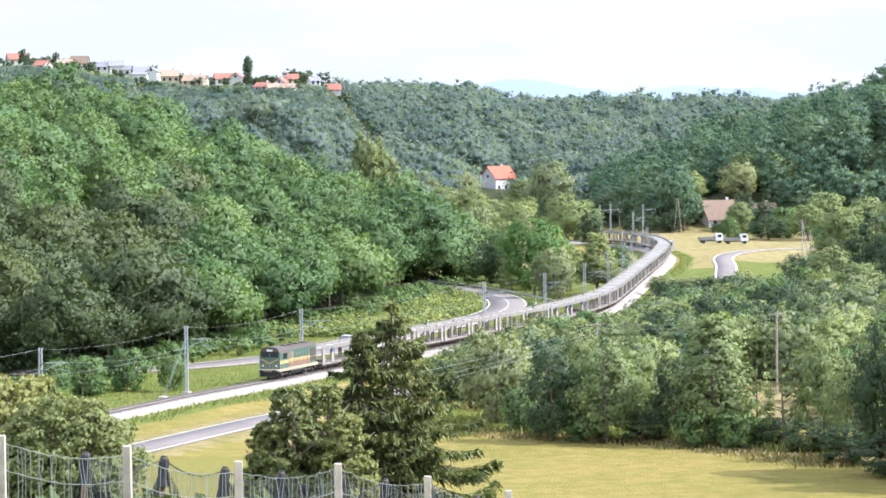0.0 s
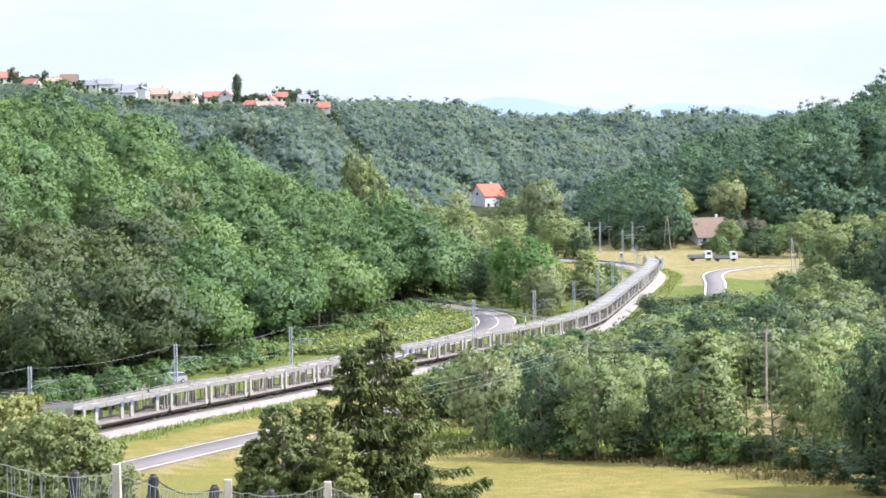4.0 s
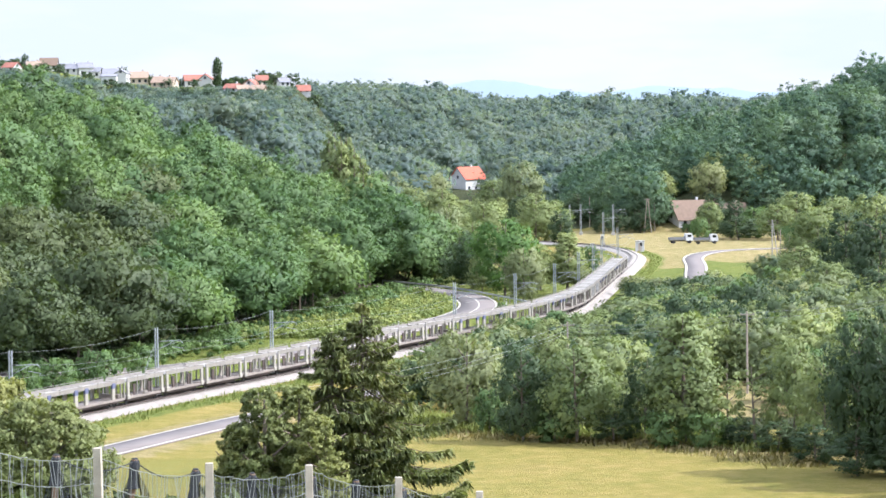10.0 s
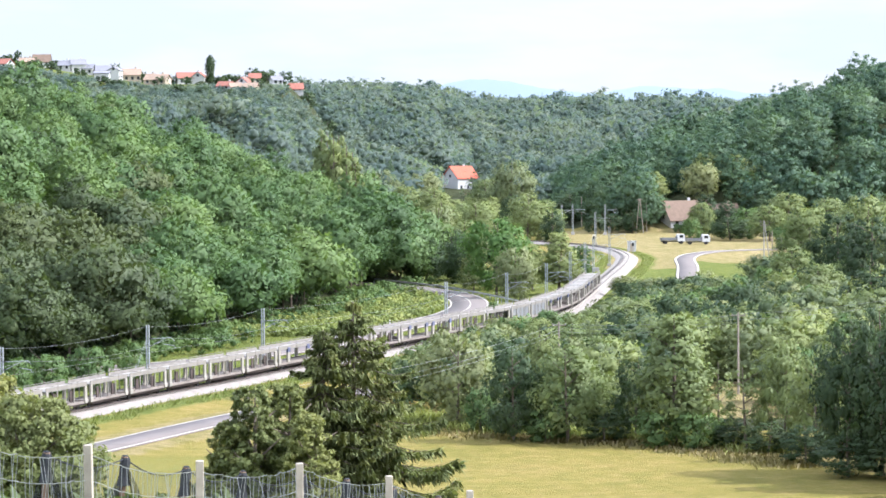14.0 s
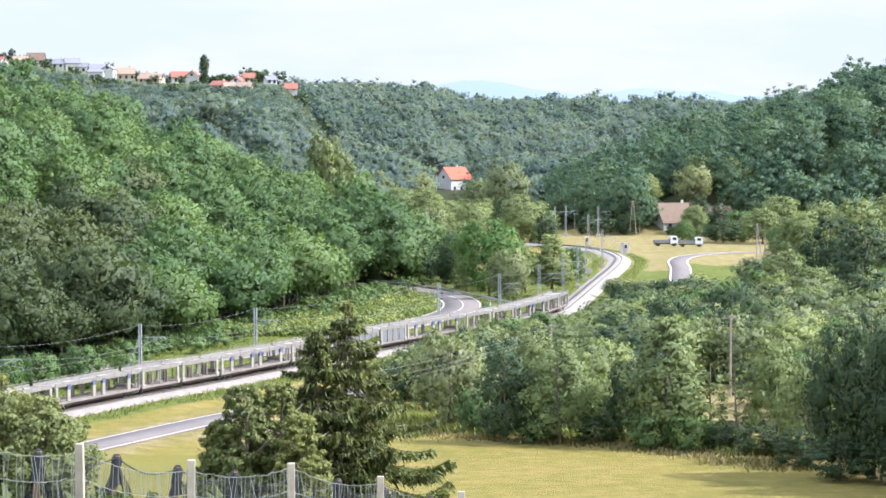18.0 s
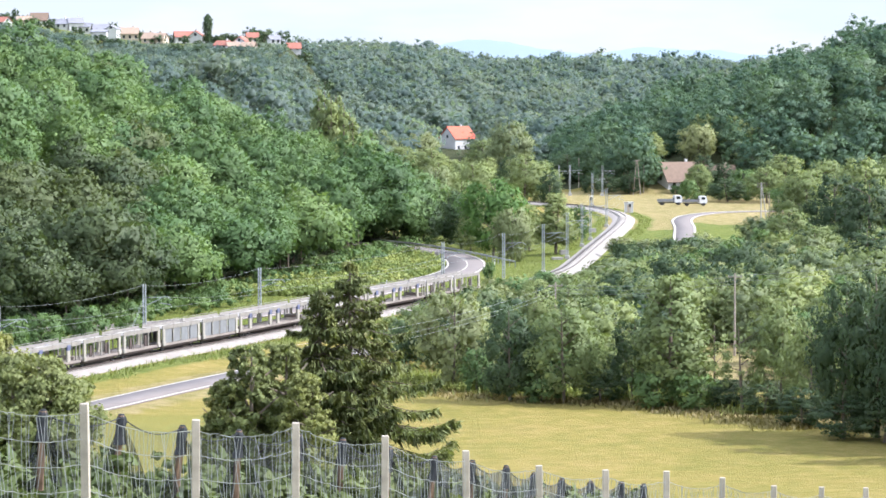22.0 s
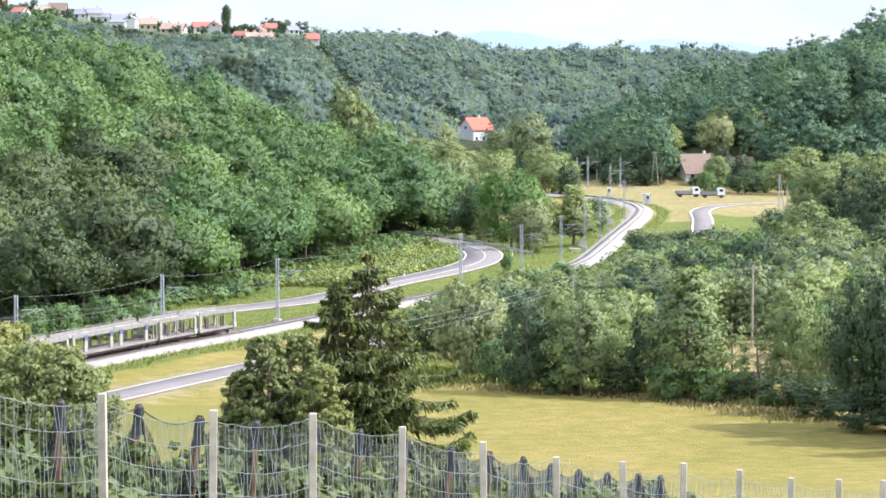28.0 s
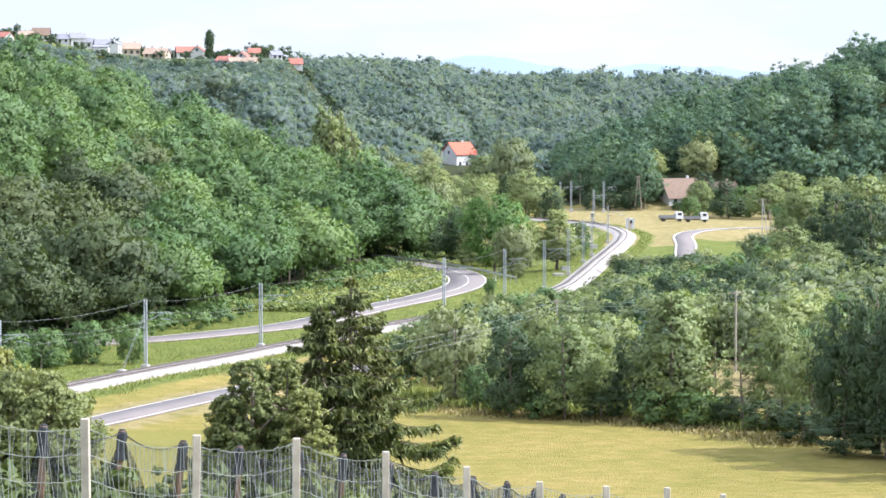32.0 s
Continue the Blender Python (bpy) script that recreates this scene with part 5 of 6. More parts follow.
def make_orchard():
    rng = np.random.default_rng(21)
    row_dir = Vector((0.93, -0.36, 0))
    for k, (x, y, z) in enumerate(CAPS):
        o = empty("netted_trellis_row", pose(x, y, z))
        tagged(o, "orchard trellis row with black hail net bundled on posts", "orchard trellis", "orchard trellis rows")
        floor = ground_at(x, y) - z
        lean = rng.uniform(-0.30, -0.12)
        bm = bmesh.new()
        rod(bm, (lean, 0.05, floor - 0.3), (0, 0, 0.05), 0.065, 8, 0.05)
        part("post", bm, POLE_BROWN, o, "brown wooden post")
        bm = bmesh.new()
        rings = []
        for a in range(8):
            f = a / 7
            half = (0.035, 0.065, 0.072, 0.068, 0.066, 0.068, 0.078, 0.09)[a]
            rings.append([bm.verts.new((half * math.cos(g) * (1 + 0.16 * math.sin(5 * g + k)) + rng.normal() * 0.006 + lean * 0.15 * f, half * 0.9 * math.sin(g), 0.07 - 0.44 * f)) for g in (6.283 * j / 12 for j in range(12))])
        for p, q in zip(rings, rings[1:]):
            for j in range(12):
                bm.faces.new((p[j], q[j], q[(j + 1) % 12], p[(j + 1) % 12]))
        bm.faces.new(rings[0])
        part("net_cap", bm, NET_BLACK, o, "black net bundle tied on the post")
        for s, wide in ((1, rng.uniform(0.52, 0.72)), (-1, rng.uniform(0.40, 0.58))):
            bm = bmesh.new()
            rows = []
            for a in range(9):
                f = a / 8
                ring = []
                for b in range(11):
                    g = b / 10
                    fold = 0.045 * math.sin(g * 17 + k) * (0.3 + f)
                    ring.append(bm.verts.new((s * (0.05 + (f ** 0.85) * wide * (0.30 + 0.70 * g)) + 0.04 * s * (g - 0.5) + rng.normal() * 0.006, fold - 0.12 * f + rng.normal() * 0.006, -0.16 - f * 1.9)))
                rows.append(ring)
            for p, q in zip(rows, rows[1:]):
                for b in range(10):
                    bm.faces.new((p[b], p[b + 1], q[b + 1], q[b]))
            part("net_drape", bm, NET_OPEN, o, "black net hanging in folds", True)
        if k + 1 < len(CAPS):
            q = Vector(CAPS[k + 1]) - Vector((x, y, z))
            rope, veil = bmesh.new(), bmesh.new()
            prev, last = Vector((0, 0, 0.02)), None
            for j in range(0, 13):
                f = j / 12
                c = q * f + Vector((0, 0, 0.02 - 0.16 * math.sin(math.pi * f)))
                if j:
                    rod(rope, prev, c, 0.009, 4)
                prev = c
                foot = c + Vector((rng.normal() * 0.01, 0.03 * math.sin(f * 20), -(0.42 if k < 7 else 0.8) - 0.15 * math.sin(math.pi * f)))
                pair = [veil.verts.new(c), veil.verts.new(c.lerp(foot, 0.5) + Vector((0, 0.03 * math.cos(f * 23), 0))), veil.verts.new(foot)]
                if last:
                    for a in range(2):
                        veil.faces.new((last[a], pair[a], pair[a + 1], last[a + 1]))
                last = pair
            part("net_rope", rope, NET_BLACK, o)
            part("net_veil", veil, NET_THIN if k < 7 else NET_OPEN, o, "thin dark hail net stretched between the posts", True)
        bm = bmesh.new()
        prev = Vector((-1.2, 0.15, -1.75))
        rod(bm, prev, (1.2, -0.1, -1.70), 0.022, 5)
        part("irrigation_pipe", bm, GALVANISED, o, "pale irrigation pipe")
    # the trees of the rows: one wall of leaves
    pieces = []
    tpl = [crown(rng, round_shape, 9, 280, 0.20, 0.55, 0.6) for _ in range(4)]
    for i in range(170):
        f = rng.uniform(-0.45, 1.06)
        a, b = Vector((-5.47, 43.0, 0)), Vector((4.34, 67.5, 0))
        p = a.lerp(b, f) + Vector((rng.uniform(-0.9, 0.9), rng.uniform(0.5, 3.6), 0))
        g = ground_at(p.x, p.y)
        cap = np.interp(f, [0, 0.3, 0.6, 1], [29.36, 28.22, 26.93, 25.12]) - g
        h = max(1.0, cap * rng.uniform(0.62, 0.93))
        lv, core, cf, ln, cn = grow(tpl[i % 4], 0.48, h * 0.82, 0.15)
        at = np.array([p.x, p.y, g])
        pieces.append((lv + at, core + at, cf, ln, cn))
    tagged(new("orchard_foliage", crown_mesh("orchard_foliage", pieces, LEAF_ORCHARD)), "leafy green fruit tree rows behind the fence", "orchard trees", kind="stuff")


make_orchard()


def spruce(x, y, z, h, r, seed, label):
    """A spruce: trunk, and tiers of boughs that sag and lift at the tip, with curtains of hanging twigs; each tier a part."""
    rng = np.random.default_rng(seed)
    o = empty("spruce_tree", pose(x, y, z))
    tagged(o, label, "tree")
    bm = bmesh.new()
    rod(bm, (0, 0, -0.4), (0, 0, h * 0.98), 0.018 * h, 9, 0.02)
    part("trunk", bm, BARK, o)
    tiers = 22
    for k in range(tiers):
        f = (k / (tiers - 1)) ** 0.92
        zz = h * (0.05 + 0.93 * f)
        reach = max(0.30, r * (1 - f) ** 0.74)
        nb = int(6 + 5 * (1 - f))
        vs, ns = [], []
        bough = bmesh.new()
        for b in range(nb):
            a = b * 6.283 / nb + k * 1.1 + rng.normal() * 0.22
            le = reach * rng.uniform(0.62, 1.18)
            z_b = zz + rng.normal() * 0.14
            sag, tip = rng.uniform(0.30, 0.50), rng.uniform(0.16, 0.34)
            d = np.array([math.cos(a), math.sin(a), 0])
            side = np.array([-d[1], d[0], 0])

            def along(t):
                t = np.asarray(t, float)[..., None]
                return np.array([0, 0, z_b]) + d * le * t + np.array([0, 0, 1.0]) * le * (-sag * t + tip * t ** 3)
            for t0, t1 in ((0, 0.35), (0.35, 0.7), (0.7, 1.0)):
                rod(bough, along(t0).tolist(), along(t1).tolist(), 0.045 * (1.05 - t0), 4, 0.045 * (1.05 - t1))
            m = int(110 + 720 * (le / r) ** 1.2)
            tt = 0.12 + 0.9 * rng.random(m) ** 0.75
            w = (0.30 * le * (1.12 - tt) + 0.06) * rng.uniform(-1, 1, m)
            c = along(tt) + side * w[:, None] + np.array([0, 0, 1.0]) * (-0.28 * np.abs(w) + rng.normal(size=m) * 0.03)[:, None]
            hang = rng.uniform(0.14, 0.46, m) * (0.55 + 0.45 * le / r)
            way = d * rng.uniform(0.15, 0.75, m)[:, None] + side * (np.sign(w) * rng.uniform(0.0, 0.5, m))[:, None] + np.array([0, 0, -1.0]) * rng.uniform(0.35, 1.1, m)[:, None]
            up = rng.random(m) < 0.22
            way[up, 2] *= -0.25
            wide = np.cross(way, rng.normal(size=(m, 3)))
            wide /= np.linalg.norm(wide, axis=1)[:, None]
            wide *= rng.uniform(0.020, 0.046, m)[:, None]
            tipp = c + way * hang[:, None]
            vs.append(np.stack([c - wide, c + wide, tipp + wide * 0.5, tipp - wide * 0.5], 1).reshape(-1, 3))
            soft = d * 0.6 + np.array([0, 0, 0.55]) + rng.normal(size=(m, 3)) * 0.45
            ns.append(np.repeat(soft / np.linalg.norm(soft, axis=1)[:, None], 4, axis=0))
        v = np.concatenate(vs)
        me = raw_mesh("bough_tier", v, [np.arange(len(v)).reshape(-1, 4)], INNER[LEAF_SPRUCE])
        at = me.attributes.new("custom_normal", "FLOAT_VECTOR", "POINT")
        at.data.foreach_set("vector", np.concatenate(ns).astype(np.float32).ravel())
        t_ob = new("bough_tier", me)
        t_ob.parent = o
        part("branch", bough, BARK, t_ob)
    return o


def near_tree(x, y, z, h, r, seed, mat, label, clumps=260, leaves=46000, leaf=0.028, shape=round_shape):
    rng = np.random.default_rng(seed)
    o = empty("tree", pose(x, y, z))
    tagged(o, label, "tree")
    tpl = crown(rng, shape, clumps, leaves, leaf, 0.18, 0.30, 0.15, 0.75, (0.25, 0.74))
    k = new("crown", crown_mesh("crown", [grow(tpl, r * 0.9, h * 0.88, h * 0.08)], mat))
    k.parent = o
    part("trunk", trunk_mesh(rng, h * 0.85, 0.02 * h, 9, r * 0.6), BARK, o)
    return o


def slope_tree_z(x, y):
    return ground_at(x, y)


def make_near_trees():
    spruce(-3.8, 130.0, slope_tree_z(-3.8, 130), 11.6, 6.5, 31, "tall dark green spruce with drooping boughs on the slope")
    spruce(-4.95, 128.0, slope_tree_z(-4.95, 128), 10.2, 4.6, 33, "second spruce grown into the taller spruce")
    label = "bushy light green tree beside the spruce"
    near_tree(-8.0, 117.0, slope_tree_z(-8.0, 117), 6.6, 2.0, 35, LEAF_NEAR, label, 240, 30000, 0.033, spire_shape)
    near_tree(-7.2, 117.0, slope_tree_z(-7.2, 117), 8.1, 2.1, 36, LEAF_NEAR, label, 260, 33000, 0.032, spire_shape)
    near_tree(-6.0, 118.0, slope_tree_z(-6.0, 118), 8.3, 2.1, 39, LEAF_NEAR, label, 260, 33000, 0.032, spire_shape)
    near_tree(-5.1, 116.0, slope_tree_z(-5.1, 116), 6.9, 1.9, 40, LEAF_NEAR, label, 240, 30000, 0.033, spire_shape)
    near_tree(-17.4, 130.0, slope_tree_z(-17.4, 130), 8.4, 3.5, 37, LEAF_NEAR, "rounded leafy tree below the fence")
    near_tree(-20.5, 135.0, slope_tree_z(-20.5, 135), 9.7, 3.8, 38, LEAF_NEAR, "rounded leafy tree below the fence")


make_near_trees()


# ---- buildings ----
def house(x, y, z, turn, w, d, wall_h, roof_h, roof_mat, wall_mat, label, windows=3, chimney=True, over=0.5, name="house"):
    """A gabled house: w along the ridge, d across, front towards -y before it is turned."""
    o = empty(name, pose(x, y, z, 0, 0, turn))
    tagged(o, label, "house", "houses")
    bm = bmesh.new()
    prism(bm, [(-d / 2, -1.5), (d / 2, -1.5), (d / 2, wall_h), (0, wall_h + roof_h - 0.12), (-d / 2, wall_h)], -w / 2, w / 2)
    bm.transform(Matrix.Rotation(radians(90), 4, "Z"))
    part("wall", bm, wall_mat, o)
    for s in (-1, 1):
        bm = bmesh.new()
        k = over / (d / 2) * roof_h
        prism(bm, [(0, wall_h + roof_h), (s * (d / 2 + over), wall_h - k), (s * (d / 2 + over), wall_h - k + 0.22), (0, wall_h + roof_h + 0.22)], -w / 2 - over, w / 2 + over)
        bm.transform(Matrix.Rotation(radians(90), 4, "Z"))
        part("roof", bm, roof_mat, o)
    if chimney:
        bm = bmesh.new()
        box(bm, w * 0.18, w * 0.18 + 0.7, 0.3, 1.0, wall_h + roof_h * 0.5, wall_h + roof_h + 1.0, 0.03)
        part("chimney", bm, wall_mat, o)
    for k in range(windows):
        px = -w / 2 + w * (k + 0.5) / windows
        for s in (-1, 1):
            bm = bmesh.new()
            box(bm, px - 0.55, px + 0.55, s * d / 2 - 0.04, s * d / 2 + 0.04, 1.0, min(2.4, wall_h - 0.2))
            win = part("window", bm, GLASS_DARK, o)
            bm = bmesh.new()
            box(bm, px - 0.7, px + 0.7, s * (d / 2 + 0.05) - 0.06, s * (d / 2 + 0.05) + 0.06, 0.88, 0.98)
            part("sill", bm, WALL_WHITE, win)
    for s in (-1, 1):
        bm = bmesh.new()
        box(bm, s * w / 2 - 0.04, s * w / 2 + 0.04, -0.6, 0.6, wall_h + 0.1, wall_h + 1.3)
        part("gable_window", bm, GLASS_DARK, o)
    return o


def make_houses():
    house(6.6, 1300, ground_at(6.6, 1300) - 1.2, 40, 11, 10, 5.5, 4.6, ROOF_RED, WALL_WHITE, "white house with a bright red tiled roof among trees")
    house(70.4, 934, ground_at(70.4, 927), 25, 12.5, 9, 3.0, 5.2, ROOF_BROWN, WALL_WHITE, "low house with a steep brown tiled roof by the wood")
    house(82.8, 938, ground_at(82.8, 931) + 0.2, 8, 8, 7, 3.4, 2.0, ROOF_BROWN, WALL_CREAM, "cream house with weathered brown roof behind shrubs", 2)
    house(-16.3, 900, ground_at(-16.3, 900), 70, 8, 7, 3.4, 2.4, ROOF_GREY, WALL_WHITE, "white gabled house peeping out of the trees", 2, False)
    rng = random.Random(8)

    def hillside(bearing, slant):
        """Where a line of sight over the valley meets the village slope; slant: fall for each metre out."""
        for y in range(1275, 1465, 2):
            if ground_at(bearing * y, y) >= 34 - slant * y:
                return bearing * y, float(y)
        return bearing * 1415, 1415.0
    kinds = {"b": (ROOF_BROWN, WALL_WHITE, "white village house with brown roof on the ridge"), "w": (ROOF_GREY, WALL_WHITE, "white village house with grey roof on the ridge"),
             "g": (ROOF_GREY, WALL_WHITE, "grey-roofed village house on the ridge"), "c": (ROOF_TAN, WALL_CREAM, "cream village house with faded tan roof on the ridge"),
             "r": (ROOF_RED_HAZED, WALL_WHITE, "white village house with red roof on the ridge")}
    # bearing and fall of each house's foot in thousandths, roof colour, turn, width, depth, wall height, roof height
    for bearing, fall, c, turn, w, d, wall_h, roof_h in (
            (-147.0, -18.5, "r", 20, 9.0, 7.0, 3.0, 2.6), (-139.0, -15.0, "r", -30, 6.0, 6.0, 2.6, 2.0), (-132.0, -15.5, "c", 8, 6.0, 6.0, 2.6, 1.6),
            (-127.2, -16.2, "b", 0, 7.6, 7.0, 2.6, 3.2), (-120.5, -15.8, "g", -12, 8.5, 6.5, 2.4, 2.0), (-115.8, -16.0, "g", 14, 6.5, 6.5, 4.0, 2.2),
            (-112.6, -15.5, "g", -8, 5.5, 6.0, 3.0, 1.8), (-106.8, -14.0, "w", 5, 9.5, 7.0, 3.4, 2.2), (-108.2, -11.0, "w", 0, 6.5, 6.0, 3.6, 0.9), (-104.0, -11.4, "w", 80, 6.0, 5.0, 4.4, 1.4),
            (-98.8, -11.2, "c", 10, 8.0, 7.0, 3.2, 2.6), (-93.0, -12.2, "c", -10, 5.0, 5.0, 2.6, 1.8), (-90.6, -9.8, "c", -18, 10.0, 7.0, 2.4, 2.2),
            (-80.8, -12.0, "r", 12, 10.5, 7.5, 3.0, 2.4), (-77.4, -11.4, "r", 84, 7.5, 6.0, 3.4, 2.2), (-69.0, -7.6, "r", -20, 6.0, 6.0, 2.4, 1.8),
            (-66.0, -7.4, "c", 15, 5.0, 5.0, 2.2, 1.6), (-63.2, -8.2, "r", 70, 5.5, 5.5, 3.0, 2.0), (-61.0, -7.2, "c", -10, 5.5, 5.5, 2.2, 1.8),
            (-59.8, -9.8, "r", 5, 5.0, 5.0, 2.8, 2.0), (-53.0, -9.4, "w", 20, 4.6, 5.0, 2.4, 1.6), (-46.8, -9.0, "r", 8, 6.0, 6.0, 1.6, 2.4)):
        x, y = hillside(bearing / 1000, fall / 1000)
        roof_mat, wall_mat, label = kinds[c]
        house(x, y, ground_at(x, y) - 0.1, turn, w, d, wall_h, roof_h, roof_mat, wall_mat, label, 2 if w < 7 else 3, rng.random() < 0.6, 0.4)
    # village trees
    for k in range(120):
        bearing, fall = rng.uniform(-0.152, -0.056), rng.uniform(-0.019, -0.004)
        x, y = hillside(bearing, fall + (0.05 + bearing) * 0.06)
        h = rng.uniform(2.2, 5.0) + (1.6 if bearing > -0.06 else 0)
        tree("village", x, y, ground_at(x, y) + h, h * rng.uniform(0.5, 0.75))
    for bearing, h, half, kind in ((-0.0740, 15.0, 1.7, "column"), (-0.1034, 8.0, 2.2, "village"), (-0.095, 5.5, 1.6, "village"), (-0.135, 7.0, 2.0, "village"), (-0.145, 8.0, 3.0, "village"), (-0.0605, 8.0, 3.2, "village"),
                                   (-0.056, 7.0, 4.0, "village"), (-0.050, 7.0, 3.6, "village"), (-0.043, 7.0, 4.2, "village"), (-0.037, 7.5, 4.4, "village"), (-0.031, 7.0, 4.4, "village"), (-0.0655, 4.5, 2.4, "village"), (-0.0700, 3.5, 2.2, "village")):
        x, y = bearing * 1405, 1405.0
        tree(kind, x, y, ground_at(x, y) + h, half, "dark columnar poplar beside village houses" if kind == "column" else "dark green village tree on the ridge")


make_houses()


# ---- things in the field beyond ----
def truck(x, y, z, turn):
    o = empty("flatbed_truck", pose(x, y, z, 0, 0, turn))
    tagged(o, "parked white flatbed truck with grey open bed", "truck", "parked trucks")
    bm = bmesh.new()
    prism(bm, [(1.0, 0.7), (3.0, 0.7), (3.1, 1.6), (2.75, 2.6), (1.0, 2.65)], -1.05, 1.05)
    cab = part("cab", bm, TRUCK_WHITE, o)
    bm = bmesh.new()
    prism(bm, [(3.08, 1.68), (2.80, 2.45), (2.83, 2.46), (3.12, 1.69)], -0.9, 0.9)
    part("windscreen", bm, GLASS_DARK, cab)
    for s in (-1, 1):
        bm = bmesh.new()
        box(bm, 1.5, 2.5, s * 1.05 - 0.02, s * 1.05 + 0.02, 1.65, 2.35)
        part("side_window", bm, GLASS_DARK, cab)
    bm = bmesh.new()
    box(bm, -3.3, 3.0, -0.5, 0.5, 0.55, 0.8)
    part("chassis", bm, BLACK, o)
    bm = bmesh.new()
    box(bm, -3.4, 0.85, -1.15, 1.15, 0.95, 1.1)
    for s in (-1, 1):
        box(bm, -3.4, 0.85, s * 1.13 - 0.03, s * 1.13 + 0.03, 1.1, 1.65)
    box(bm, -3.43, -3.37, -1.1, 1.1, 1.1, 1.65)
    box(bm, 0.80, 0.88, -1.1, 1.1, 1.1, 2.0)
    part("bed", bm, TRUCK_BED, o, "grey drop-side bed")
    wheel = None
    for wx in (-2.3, 2.1):
        for s in (-1, 1):
            if wheel is None:
                bm = bmesh.new()
                rod(bm, (0, -0.14, 0), (0, 0.14, 0), 0.42, 14)
                wheel = part("wheel", bm, BLACK, o)
                wheel.matrix_basis = pose(wx, s * 0.95, 0.42)
            else:
                part_at("wheel", wheel, o, pose(wx, s * 0.95, 0.42))
    return o


def utility_pole(x, y, h, label, arms=1, stay=False, mat=None):
    z = ground_at(x, y)
    o = empty("utility_pole", pose(x, y, z))
    tagged(o, label, "utility pole", "utility poles")
    bm = bmesh.new()
    rod(bm, (0, 0, -0.5), (0, 0, h), 0.15, 8, 0.10)
    part("pole", bm, mat or POLE_WOOD, o)
    for k in range(arms):
        bm = bmesh.new()
        box(bm, -0.9, 0.9, -0.05, 0.05, h - 0.5 - k * 0.8, h - 0.38 - k * 0.8)
        part("crossarm", bm, POLE_WOOD, o)
        bm = bmesh.new()
        for px in (-0.8, 0, 0.8):
            rod(bm, (px, 0, h - 0.38 - k * 0.8), (px, 0, h - 0.2 - k * 0.8), 0.05, 6)
        part("insulators", bm, CONCRETE, o)
    if stay:
        bm = bmesh.new()
        rod(bm, (1.5, 0.4, -0.4), (0.1, 0, h - 0.3), 0.13, 7, 0.10)
        part("brace_pole", bm, mat or POLE_WOOD, o)
    return o, Vector((x, y, z + h - 0.25))


def a_pole(x, y, h):
    z = ground_at(x, y)
    o = empty("a_frame_pole", pose(x, y, z))
    tagged(o, "wooden A-frame electricity pole in the dry field", "utility pole", "utility poles")
    for s in (-1, 1):
        bm = bmesh.new()
        rod(bm, (s * 1.1, 0, -0.4), (s * 0.12, 0, h), 0.14, 8, 0.10)
        part("leg", bm, POLE_WOOD, o)
    bm = bmesh.new()
    box(bm, -0.75, 0.75, -0.06, 0.06, h * 0.45, h * 0.45 + 0.14)
    part("brace_bar", bm, POLE_WOOD, o)
    bm = bmesh.new()
    box(bm, -1.0, 1.0, -0.06, 0.06, h - 0.4, h - 0.26)
    part("crossarm", bm, POLE_WOOD, o)
    return Vector((x, y, z + h - 0.2))


def hang(name, label, a, b, sag, r, offsets=((0, 0),)):
    """Sagging wires, each one bent tube."""
    for ox, oz in offsets:
        bm = bmesh.new()
        prev = None
        for i in range(13):
            t = i / 12
            c = Vector(a).lerp(Vector(b), t) + Vector((ox, 0, oz - sag * 4 * t * (1 - t)))
            ring = [bm.verts.new(c + Vector(d)) for d in ((r, 0, 0), (0, 0, r), (-r, 0, 0), (0, 0, -r))]
            if prev:
                for k in range(4):
                    bm.faces.new((prev[k], prev[(k + 1) % 4], ring[(k + 1) % 4], ring[k]))
            prev = ring
        tagged(part(name, bm, WIRE), label, "wire", "power lines")


